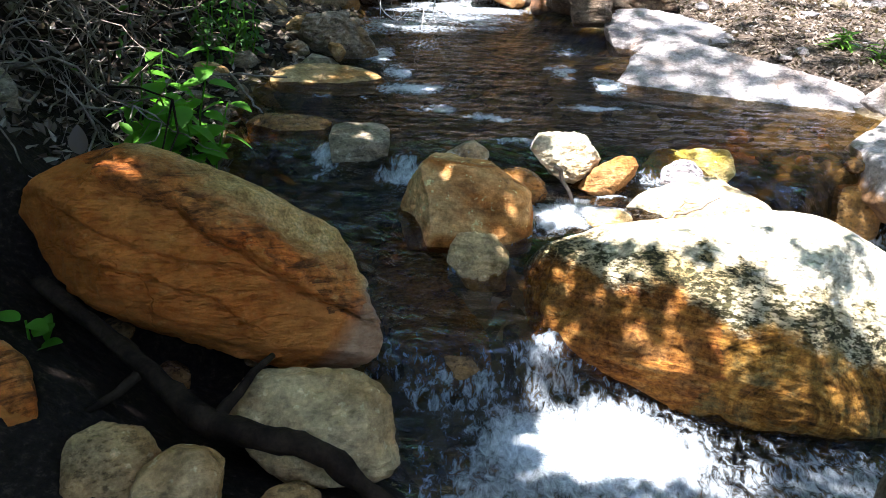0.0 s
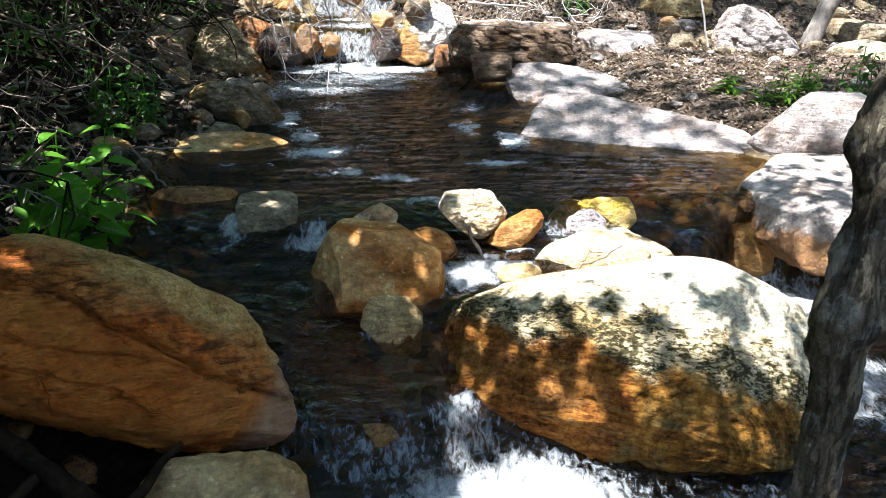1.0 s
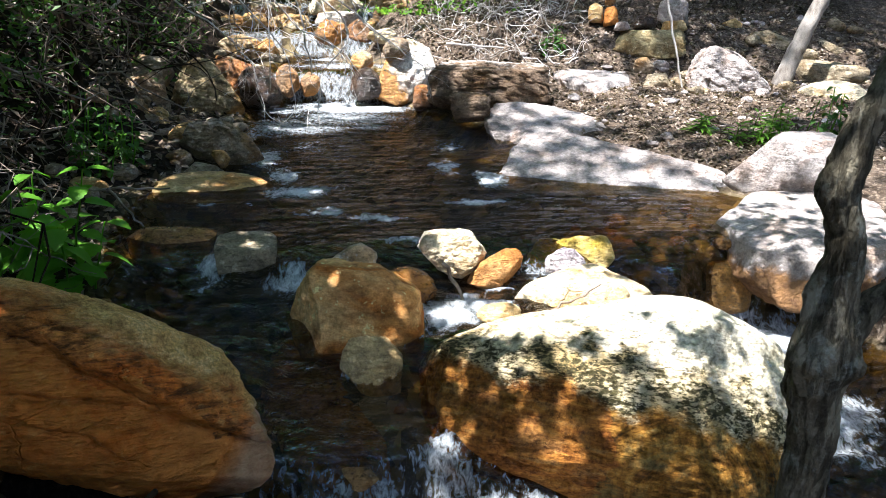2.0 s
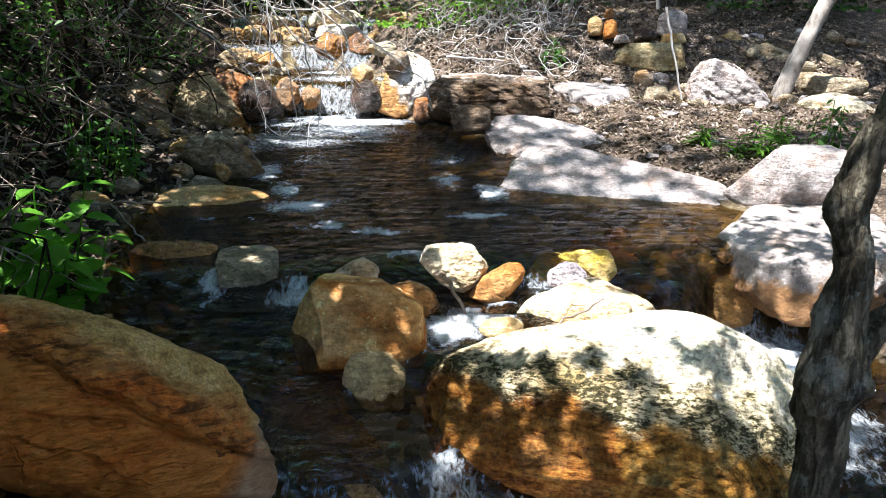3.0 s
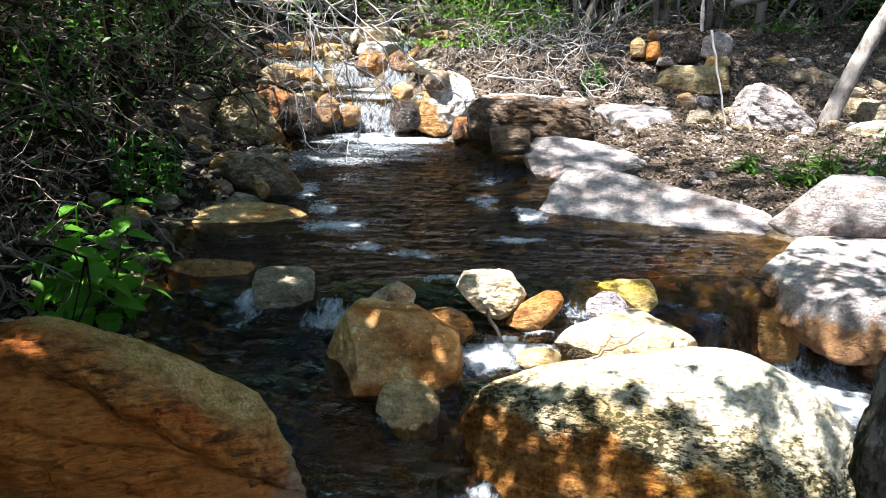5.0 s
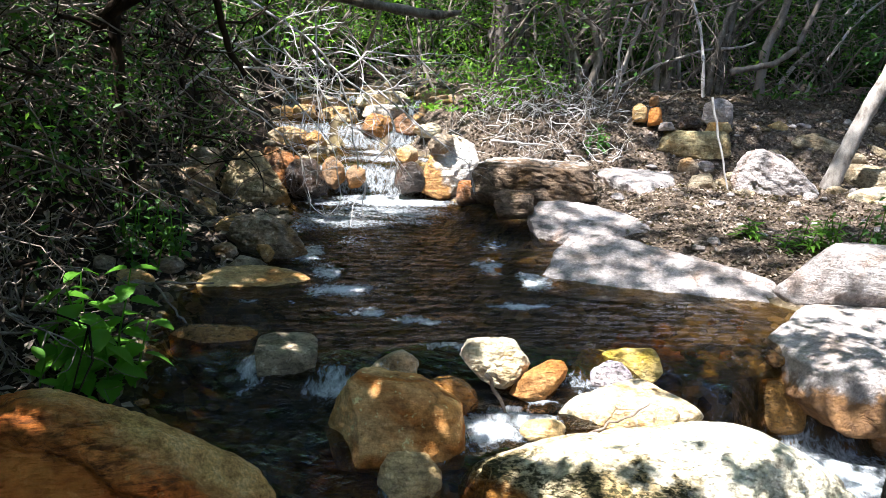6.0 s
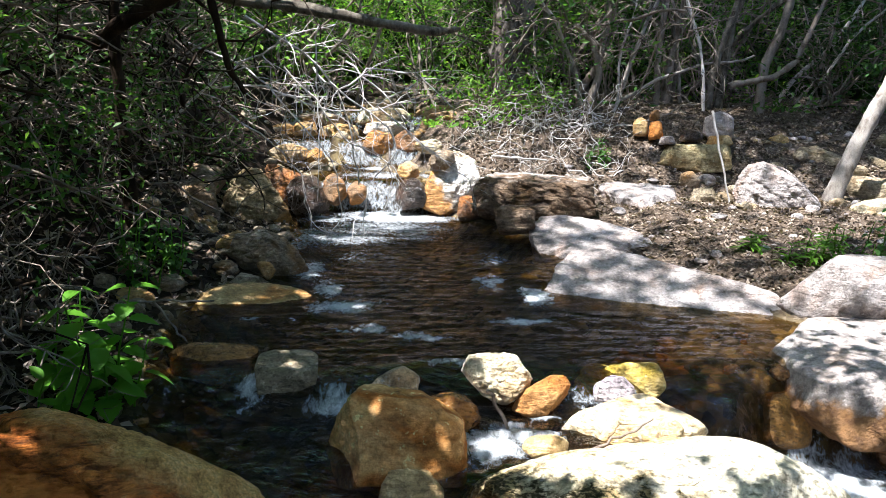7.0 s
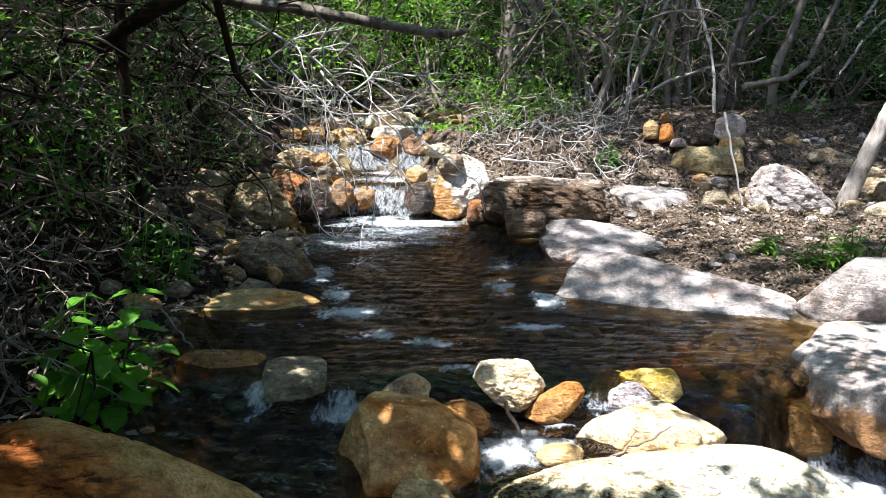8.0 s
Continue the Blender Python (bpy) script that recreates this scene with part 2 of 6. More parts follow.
russet_mat()
golden_mat()
rock_mat("tan", (0.54, 0.39, 0.19), (0.42, 0.25, 0.095), (0.38, 0.18, 0.05), (0.09, 0.06, 0.035), 0.45, 0.25, streak=0.25, bump=0.4)
rock_mat("river", (0.72, 0.47, 0.20), (0.50, 0.24, 0.06), (0.34, 0.12, 0.022), (0.08, 0.035, 0.012), 0.46, 0.15, streak=0.35, bump=0.2)
rock_mat("greytan", (0.42, 0.34, 0.23), (0.30, 0.23, 0.14), (0.28, 0.18, 0.09), (0.05, 0.04, 0.03), 0.42, 0.5)
rock_mat("greybrown", (0.36, 0.29, 0.21), (0.26, 0.19, 0.125), (0.28, 0.165, 0.075), (0.05, 0.035, 0.025), 0.44, 0.4)
rock_mat("cream", (0.72, 0.62, 0.44), (0.60, 0.47, 0.28), (0.50, 0.30, 0.12), (0.10, 0.07, 0.045), 0.40, 0.35, streak=0.3)
rock_mat("orange", (0.52, 0.28, 0.11), (0.40, 0.19, 0.06), (0.46, 0.17, 0.035), (0.12, 0.05, 0.02), 0.5, 0.3)
rock_mat("yellow", (0.58, 0.46, 0.24), (0.48, 0.33, 0.13), (0.48, 0.33, 0.05), (0.10, 0.07, 0.03), 0.52, 0.4)
rock_mat("speckled", (0.62, 0.58, 0.54), (0.48, 0.40, 0.40), (0.26, 0.20, 0.22), (0.06, 0.05, 0.05), 0.47, 0.8, wet=0.4)
rock_mat("wetbrown", (0.36, 0.20, 0.065), (0.22, 0.11, 0.032), (0.38, 0.16, 0.03), (0.02, 0.015, 0.01), 0.48, 0.5, wet=1.12)
rock_mat("wetdark", (0.045, 0.028, 0.017), (0.026, 0.017, 0.010), (0.07, 0.032, 0.012), (0.012, 0.01, 0.008), 0.45, 0.4, wet=0.85)
rock_mat("wetamber", (0.34, 0.19, 0.055), (0.20, 0.10, 0.026), (0.40, 0.18, 0.03), (0.03, 0.018, 0.01), 0.5, 0.5, wet=0.6)
rock_mat("pale", (0.45, 0.395, 0.36), (0.31, 0.26, 0.23), (0.40, 0.27, 0.20), (0.14, 0.11, 0.095), 0.37, 0.25, streak=0.25)
rock_mat("bankpale", (0.48, 0.42, 0.375), (0.34, 0.28, 0.245), (0.46, 0.32, 0.23), (0.14, 0.11, 0.095), 0.38, 0.25, streak=0.25)
rock_mat("bleached", (0.78, 0.73, 0.66), (0.66, 0.56, 0.44), (0.48, 0.24, 0.07), (0.10, 0.06, 0.03), 0.42, 0.3)
rock_mat("ledge", (0.24, 0.175, 0.12), (0.15, 0.10, 0.065), (0.22, 0.125, 0.06), (0.05, 0.035, 0.03), 0.44, 0.4, streak=0.7, bump=0.9)
rock_mat("rust", (0.34, 0.22, 0.12), (0.20, 0.11, 0.055), (0.40, 0.17, 0.04), (0.05, 0.025, 0.015), 0.5, 0.4, wet=0.3)
rock_mat("gold", (0.54, 0.43, 0.28), (0.40, 0.28, 0.15), (0.44, 0.25, 0.09), (0.08, 0.05, 0.02), 0.5, 0.4)
rock_mat("rustwet", (0.20, 0.11, 0.05), (0.11, 0.055, 0.025), (0.30, 0.11, 0.025), (0.02, 0.012, 0.008), 0.5, 0.4, wet=0.7)
rock_mat("slabby", (0.46, 0.36, 0.21), (0.34, 0.24, 0.125), (0.38, 0.23, 0.09), (0.05, 0.035, 0.02), 0.42, 0.3, streak=0.5, bump=0.8)
rock_mat("pillar", (0.80, 0.76, 0.70), (0.68, 0.58, 0.46), (0.55, 0.34, 0.14), (0.12, 0.07, 0.035), 0.36, 0.3, streak=0.4, bump=0.9)


def toned(name, nx, nz, at, c1, c2, field=None):
    """A ragged-edged tint over one side of a rock: rust stain, or painted sunlight."""
    nt = MATS[name].node_tree
    bsdf = nt.nodes["Principled BSDF"]
    col = bsdf.inputs["Base Color"].links[0].from_socket
    v = nt.nodes.new("ShaderNodeTexCoord").outputs["Object"]
    n = tex(nt, "ShaderNodeTexNoise", v, 6, Detail=7, Roughness=0.65).outputs[0]
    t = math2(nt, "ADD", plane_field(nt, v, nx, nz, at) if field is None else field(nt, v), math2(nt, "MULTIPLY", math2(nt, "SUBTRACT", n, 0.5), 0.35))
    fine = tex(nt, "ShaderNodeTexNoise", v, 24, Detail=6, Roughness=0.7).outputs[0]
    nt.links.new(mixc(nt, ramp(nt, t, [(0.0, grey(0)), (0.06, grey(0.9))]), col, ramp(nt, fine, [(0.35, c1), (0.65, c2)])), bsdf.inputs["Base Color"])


toned("slabby", 0.75, -0.66, -0.17, (0.22, 0.09, 0.02), (0.48, 0.25, 0.07))


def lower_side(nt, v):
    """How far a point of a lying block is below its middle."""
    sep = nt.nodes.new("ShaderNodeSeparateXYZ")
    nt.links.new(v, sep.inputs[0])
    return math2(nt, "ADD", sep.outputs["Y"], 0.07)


# Rust-brown lower side, also darkened in colour to stand in for its shade.
toned("bankpale", 0, 0, 0, (0.12, 0.05, 0.015), (0.34, 0.17, 0.06), lower_side)
# Pale top over the dark front: sunlight and shade put into the ledge's colour.
toned("ledge", 0.0, 1.0, -0.15, (0.42, 0.34, 0.28), (0.66, 0.58, 0.50))
toned("pillar", -0.85, -0.5, -0.06, (0.26, 0.09, 0.015), (0.60, 0.30, 0.07))
rock_mat("ochre", (0.50, 0.33, 0.14), (0.40, 0.23, 0.09), (0.42, 0.19, 0.05), (0.07, 0.045, 0.025), 0.46, 0.5)
rock_mat("olive", (0.44, 0.37, 0.20), (0.30, 0.22, 0.11), (0.30, 0.18, 0.07), (0.05, 0.04, 0.025), 0.45, 0.4)


def ground_mat():
    m, nt, bsdf = base_mat("ground")
    v = nt.nodes.new("ShaderNodeTexCoord").outputs["Object"]
    geo = nt.nodes.new("ShaderNodeNewGeometry")
    sep = nt.nodes.new("ShaderNodeSeparateXYZ")
    nt.links.new(geo.outputs["Position"], sep.inputs[0])
    n1 = tex(nt, "ShaderNodeTexNoise", v, 6, Detail=9, Roughness=0.7).outputs[0]
    n2 = tex(nt, "ShaderNodeTexNoise", v, 45, Detail=6, Roughness=0.7).outputs[0]
    peb = tex(nt, "ShaderNodeTexVoronoi", v, 16)
    peb2 = tex(nt, "ShaderNodeTexVoronoi", v, 60)
    soil = ramp(nt, n1, [(0.3, (0.025, 0.017, 0.012)), (0.5, (0.065, 0.047, 0.034)), (0.7, (0.16, 0.125, 0.10))])
    litter = ramp(nt, peb2.outputs["Color"], [(0.2, (0.04, 0.027, 0.018)), (0.6, (0.12, 0.085, 0.058)), (0.9, (0.28, 0.22, 0.165))])
    soil = mixc(nt, ramp(nt, n2, [(0.42, grey(0)), (0.58, grey(1))]), soil, litter)
    bed = ramp(nt, peb.outputs["Color"], [(0.2, (0.05, 0.038, 0.022)), (0.55, (0.14, 0.105, 0.052)), (0.9, (0.28, 0.21, 0.10))])
    at = nt.nodes.new("ShaderNodeAttribute")
    at.attribute_name = "bank"
    under = at.outputs["Fac"]
    # Darker soil on the left and near bank: its deep shade put into colour.
    soil_dim = nt.nodes.new("ShaderNodeAttribute")
    soil_dim.attribute_name = "soil_shade"
    soil = mixc(nt, soil_dim.outputs["Fac"], soil, ramp(nt, n2, [(0.3, (0.008, 0.006, 0.005)), (0.55, (0.020, 0.014, 0.010)), (0.75, (0.07, 0.05, 0.033))]))
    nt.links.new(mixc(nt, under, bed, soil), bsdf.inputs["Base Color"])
    bsdf.inputs["Roughness"].default_value = 0.9
    bsdf.inputs["Specular IOR Level"].default_value = 0.06
    h = math2(nt, "ADD", math2(nt, "MULTIPLY", n2, 0.6), math2(nt, "MULTIPLY", peb.outputs["Distance"], -0.7))
    b = nt.nodes.new("ShaderNodeBump")
    b.inputs["Strength"].default_value = 0.9
    b.inputs["Distance"].default_value = 0.03
    nt.links.new(h, b.inputs["Height"])
    nt.links.new(b.outputs[0], bsdf.inputs["Normal"])


ground_mat()


def water_mat():
    """Clear peat-brown water: tinted see-through, mirror-like by Fresnel, white where it foams."""
    m = bpy.data.materials.new("water")
    m.use_nodes = True
    MATS["water"] = m
    nt = m.node_tree
    nt.nodes.remove(nt.nodes["Principled BSDF"])
    out = nt.nodes["Material Output"]
    v = nt.nodes.new("ShaderNodeTexCoord").outputs["Object"]
    mp = nt.nodes.new("ShaderNodeMapping")
    mp.inputs["Scale"].default_value = (0.6, 1.5, 0.35)
    nt.links.new(v, mp.inputs["Vector"])
    w1 = tex(nt, "ShaderNodeTexNoise", mp.outputs[0], 9, Detail=5, Roughness=0.6, Distortion=0.8).outputs[0]
    w2 = tex(nt, "ShaderNodeTexNoise", mp.outputs[0], 34, Detail=4, Roughness=0.6, Distortion=0.5).outputs[0]
    h = math2(nt, "ADD", math2(nt, "MULTIPLY", w1, 1.0), math2(nt, "MULTIPLY", w2, 0.42))
    b = nt.nodes.new("ShaderNodeBump")
    b.inputs["Strength"].default_value = 1.0
    b.inputs["Distance"].default_value = 0.085
    nt.links.new(h, b.inputs["Height"])
    fr = nt.nodes.new("ShaderNodeFresnel")
    fr.inputs["IOR"].default_value = 1.42
    nt.links.new(b.outputs[0], fr.inputs["Normal"])
    clear = nt.nodes.new("ShaderNodeBsdfTransparent")
    deep = nt.nodes.new("ShaderNodeAttribute")
    deep.attribute_name = "depth"
    nt.links.new(ramp(nt, deep.outputs["Fac"], [(0.0, (0.82, 0.69, 0.44)), (0.12, (0.42, 0.32, 0.15)), (0.30, (0.22, 0.19, 0.125))]), clear.inputs["Color"])
    gl = nt.nodes.new("ShaderNodeBsdfGlossy")
    gl.inputs["Roughness"].default_value = 0.02
    nt.links.new(b.outputs[0], gl.inputs["Normal"])
    mix = nt.nodes.new("ShaderNodeMixShader")
    nt.links.new(fr.outputs[0], mix.inputs[0])
    nt.links.new(clear.outputs[0], mix.inputs[1])
    nt.links.new(gl.outputs[0], mix.inputs[2])
    foam = nt.nodes.new("ShaderNodeBsdfPrincipled")
    foam.inputs["Base Color"].default_value = (0.80, 0.82, 0.82, 1)
    foam.inputs["Roughness"].default_value = 0.4
    b2 = nt.nodes.new("ShaderNodeBump")
    b2.inputs["Strength"].default_value = 1.0
    b2.inputs["Distance"].default_value = 0.04
    f1 = tex(nt, "ShaderNodeTexNoise", v, 60, Detail=5, Roughness=0.7).outputs[0]
    nt.links.new(f1, b2.inputs["Height"])
    nt.links.new(b2.outputs[0], foam.inputs["Normal"])
    at = nt.nodes.new("ShaderNodeAttribute")
    at.attribute_name = "foam"
    mp2 = nt.nodes.new("ShaderNodeMapping")
    mp2.inputs["Scale"].default_value = (1.0, 0.55, 0.5)
    nt.links.new(v, mp2.inputs["Vector"])
    f2 = tex(nt, "ShaderNodeTexNoise", mp2.outputs[0], 42, Detail=7, Roughness=0.72, Distortion=0.6).outputs[0]
    k = math2(nt, "ADD", at.outputs["Fac"], math2(nt, "MULTIPLY", math2(nt, "SUBTRACT", f2, 0.5), 1.3))
    mix2 = nt.nodes.new("ShaderNodeMixShader")
    nt.links.new(ramp(nt, k, [(0.36, grey(0)), (0.95, grey(1))]), mix2.inputs[0])
    nt.links.new(mix.outputs[0], mix2.inputs[1])
    nt.links.new(foam.outputs[0], mix2.inputs[2])
    nt.links.new(mix2.outputs[0], out.inputs["Surface"])


water_mat()

def bark_mat(name, c1, c2, c3, scale=18, bump=0.8, stretch=0.25):
    m, nt, bsdf = base_mat(name)
    v = object_vec(nt, (1, 1, stretch))
    v1 = object_vec(nt)
    n1 = tex(nt, "ShaderNodeTexNoise", v, scale, Detail=8, Roughness=0.65, Distortion=0.3).outputs[0]
    n2 = tex(nt, "ShaderNodeTexNoise", v1, scale * 0.35, Detail=5, Roughness=0.6).outputs[0]
    n3 = tex(nt, "ShaderNodeTexNoise", v1, scale * 6, Detail=4, Roughness=0.6).outputs[0]
    col = ramp(nt, n1, [(0.3, c3), (0.5, c1), (0.72, c2)])
    col = mixc(nt, ramp(nt, n2, [(0.42, grey(0)), (0.6, grey(0.7))]), col, c2)
    col = mixc(nt, 1.0, col, ramp(nt, n3, [(0.3, grey(0.7)), (0.7, grey(1.2))]), "MULTIPLY")
    nt.links.new(col, bsdf.inputs["Base Color"])
    bsdf.inputs["Roughness"].default_value = 0.85
    bsdf.inputs["Specular IOR Level"].default_value = 0.08
    b = nt.nodes.new("ShaderNodeBump")
    b.inputs["Strength"].default_value = bump
    b.inputs["Distance"].default_value = 0.012
    nt.links.new(math2(nt, "ADD", n1, math2(nt, "MULTIPLY", n3, 0.25)), b.inputs["Height"])
    nt.links.new(b.outputs[0], bsdf.inputs["Normal"])


bark_mat("bark", (0.13, 0.10, 0.075), (0.24, 0.20, 0.16), (0.035, 0.026, 0.02))
bark_mat("bark_grey", (0.075, 0.062, 0.046), (0.20, 0.17, 0.13), (0.018, 0.013, 0.009), 22, 1.0, 0.4)
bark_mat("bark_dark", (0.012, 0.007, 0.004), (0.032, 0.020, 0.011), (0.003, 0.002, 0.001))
bark_mat("stem_pale", (0.26, 0.22, 0.18), (0.42, 0.37, 0.32), (0.07, 0.05, 0.04), 24, 0.6, 0.3)
bark_mat("twig", (0.15, 0.115, 0.085), (0.28, 0.23, 0.18), (0.04, 0.028, 0.02), 30, 0.3)
bark_mat("twig_pale", (0.44, 0.39, 0.35), (0.60, 0.55, 0.50), (0.20, 0.16, 0.13), 30, 0.3)
bark_mat("bark_front", (0.085, 0.07, 0.045), (0.20, 0.17, 0.115), (0.012, 0.009, 0.006), 20, 1.0, 0.35)


def bark_front_cracks():
    nt = MATS["bark_front"].node_tree
    bsdf = nt.nodes["Principled BSDF"]
    col = bsdf.inputs["Base Color"].links[0].from_socket
    v = object_vec(nt, (1, 1, 0.4))
    rib = tex(nt, "ShaderNodeTexNoise", object_vec(nt, (1, 1, 0.16)), 60, Detail=7, Roughness=0.7, Distortion=0.4).outputs[0]
    crack = ramp(nt, rib, [(0.36, grey(0)), (0.50, grey(1))])
    lich = tex(nt, "ShaderNodeTexNoise", object_vec(nt), 9, Detail=7, Roughness=0.7).outputs[0]
    col = mixc(nt, ramp(nt, lich, [(0.54, grey(0)), (0.62, grey(0.6))]), col, (0.24, 0.24, 0.19))
    col = mixc(nt, 1.0, col, ramp(nt, crack, [(0.0, grey(0.62)), (1.0, grey(1.1))]), "MULTIPLY")
    nt.links.new(col, bsdf.inputs["Base Color"])
    bump = bsdf.inputs["Normal"].links[0].from_node
    bump.inputs["Distance"].default_value = 0.025
    nt.links.new(math2(nt, "ADD", bump.inputs["Height"].links[0].from_socket, math2(nt, "MULTIPLY", crack, 0.4)), bump.inputs["Height"])


bark_front_cracks()
bark_mat("shaggy", (0.07, 0.055, 0.042), (0.24, 0.20, 0.17), (0.010, 0.007, 0.005), 16, 1.0, 0.5)


def leaf_mat(name, c1, c2, c3, glow=0.45):
    """Leaves: light passes through them in part; each differs a little."""
    m, nt, bsdf = base_mat(name)
    geo = nt.nodes.new("ShaderNodeNewGeometry")
    col = ramp(nt, geo.outputs["Random Per Island"], [(0.1, c1), (0.55, c2), (0.95, c3)])
    v = nt.nodes.new("ShaderNodeTexCoord").outputs["Object"]
    n = tex(nt, "ShaderNodeTexNoise", v, 2.2, Detail=3).outputs[0]
    col = mixc(nt, 1.0, col, ramp(nt, n, [(0.3, grey(0.65)), (0.7, grey(1.25))]), "MULTIPLY")
    nt.links.new(col, bsdf.inputs["Base Color"])
    bsdf.inputs["Roughness"].default_value = 0.45
    bsdf.inputs["Specular IOR Level"].default_value = 0.18
    tr = nt.nodes.new("ShaderNodeBsdfTranslucent")
    nt.links.new(mixc(nt, 1.0, col, (1.5, 1.7, 0.7), "MULTIPLY"), tr.inputs["Color"])
    mix = nt.nodes.new("ShaderNodeMixShader")
    mix.inputs[0].default_value = glow
    nt.links.new(bsdf.outputs[0], mix.inputs[1])
    nt.links.new(tr.outputs[0], mix.inputs[2])
    nt.links.new(mix.outputs[0], nt.nodes["Material Output"].inputs["Surface"])


leaf_mat("leaf_dark", (0.010, 0.022, 0.006), (0.022, 0.048, 0.011), (0.055, 0.105, 0.022))
leaf_mat("leaf_mid", (0.022, 0.055, 0.010), (0.055, 0.125, 0.026), (0.10, 0.17, 0.04))
leaf_mat("leaf_bright", (0.07, 0.16, 0.02), (0.11, 0.22, 0.028), (0.18, 0.29, 0.04))
leaf_mat("leaf_herb", (0.06, 0.18, 0.013), (0.10, 0.25, 0.02), (0.15, 0.31, 0.03), 0.45)
leaf_mat("litter", (0.05, 0.034, 0.022), (0.12, 0.082, 0.055), (0.30, 0.235, 0.18), 0.1)



# ---- the ground and the water ----
def line(y, ys, xs):
    return np.interp(y, ys, xs)


def water_z(x, y):
    """The height of the stream's surface."""
    dam = 3.52 + 0.10 * np.sin(3 * x) + 0.22 * smooth(x, 0.9, 1.5) - 0.25 * smooth(-x, 0.3, 1.2) * 0
    z = -0.12 * (1 - smooth(y, dam - 0.20, dam + 0.06))
    # the chute to the right of the golden boulder
    side = smooth(x, 1.15, 1.45)
    z = z - 0.30 * side * (1 - smooth(y - 0.22 * np.clip(x - 1.6, 0, 2) + 0.05 * np.sin(9 * x), 3.34, 3.56))
    # the spill into the lowest pool
    brink = 2.36 + 0.10 * x
    z = z - 0.14 * (1 - side) * (1 - smooth(y, 2.58, 2.95)) * smooth(x, -0.45, -0.1)
    z = z - (0.33 - 0.14 * smooth(x, -0.45, -0.1)) * (1 - side) * (1 - smooth(y, brink - 0.24, brink))
    z = z - 0.03 * side * (1 - smooth(y, 2.2, 2.9))
    # the steps above the pool
    y = y + 0.22 * gnoise(np.stack([x * 2.3, 0 * x, np.floor(y + 0.4)], 1)) * smooth(y, 6.9, 7.2)
    z = z + 0.26 * smooth(y, 7.36, 7.60) + 0.26 * smooth(y, 8.5, 8.75) + 0.25 * smooth(y, 9.5, 9.8)
    return z


def ground_z(x, y):
    bank_l = line(y, [-9, -0.5, 1.4, 2.0, 2.6, 3.2, 3.7, 4.4, 5.2, 6.2, 7.2, 7.6, 8.4, 9.6, 12], [5.0, 0.9, 0.0, -0.25, -0.75, -1.05, -1.15, -1.2, -0.8, -0.9, -1.1, -1.05, -0.85, -0.8, -0.6])
    bank_r = line(y, [-9, 0, 1.5, 2.4, 3.2, 3.8, 4.3, 5.0, 5.6, 6.4, 7.1, 7.6, 8.4, 9.6, 12], [9.0, 3.4, 2.8, 2.7, 2.6, 2.45, 2.4, 1.85, 1.45, 1.1, 0.6, 0.3, -0.12, -0.2, -0.3])
    w = water_z(x, y)
    n = 0.5 * fbm(np.stack([x * 1.1, y * 1.1, 0 * x], 1), 5)
    left = bank_l - x
    right = x - bank_r
    out = np.maximum(left, right)
    depth = 0.30 * smooth(-out, -0.05, 0.45)
    depth = depth * (1 - 0.75 * np.exp(-((x - 0.15) / 0.45) ** 2 - ((y - 2.6) / 0.35) ** 2))
    depth = depth * (1 - 0.8 * np.exp(-((right + 0.55) / 0.75) ** 2) * smooth(y, 3.3, 3.6) * (1 - smooth(y, 5.6, 6.2)))
    depth = depth * (1 - 0.6 * smooth(y, 7.3, 7.6))
    bed = w - depth + 0.03
    lift_l = 0.30 * np.clip(left, 0, 0.5) + 0.85 * np.clip(left - 0.5, 0, 0.9) + 0.30 * np.clip(left - 1.4, 0, 6)
    shelf = 0.02 + 0.12 * smooth(right, 0.1, 1.2) + 0.03 * np.clip(right, 0, 4)
    lift_r = shelf * smooth(right, -0.05, 0.3) + 0.34 * smooth(y + 0.12 * x, 7.6, 8.5) * smooth(right, 0, 0.6) + 0.02 * np.clip(y - 8.5, 0, 30)
    top = np.where(left > right, lift_l, lift_r)
    base = np.where(y > 3.6, np.minimum(w, 0.05 + 0.3 * smooth(y, 7.4, 9.5)), np.where(x > 1.0, -0.25 + 0.25 * smooth(y, 2.5, 3.6), w))
    dry = base + top
    z = np.where(out > 0, dry, bed)
    # the near bank, on which the camera's bearer stands
    near = smooth(1.95 - y - 0.25 * np.clip(x, 0, 2), 0, 1.0) * smooth(-x, -0.5, 0.1)
    z = z * (1 - near) + (-0.10 + 0.15 * smooth(-x, 0, 1.5)) * near
    up = smooth(y, 10.0, 11.5)
    z = z * (1 - up) + 1.0 * up
    far = smooth(np.hypot(x, y - 4), 10, 40)
    z = z * (1 - far) + (0.8 + 0.16 * np.hypot(x, y - 4)) * far
    return z + n * (0.05 + 0.10 * smooth(out, 0, 0.5))


def sheet(name, xs, ys, zfun, mat, keep=None):
    X, Y = np.meshgrid(xs, ys)
    x, y = X.ravel(), Y.ravel()
    z = zfun(x, y)
    co = np.stack([x, y, z], 1)
    nx, ny = len(xs), len(ys)
    i = np.arange((ny - 1) * (nx - 1))
    a = (i // (nx - 1)) * nx + i % (nx - 1)
    faces = np.stack([a, a + 1, a + nx + 1, a + nx], 1)
    if keep is not None:
        ok = keep(x, y, z)
        faces = faces[ok[faces].any(1)]
        used = np.unique(faces)
        back = np.zeros(len(x), int)
        back[used] = np.arange(len(used))
        co, faces = co[used], back[faces]
    me = mesh_from(name, co, faces)
    me.materials.append(MATS[mat])
    return new(name, me), co


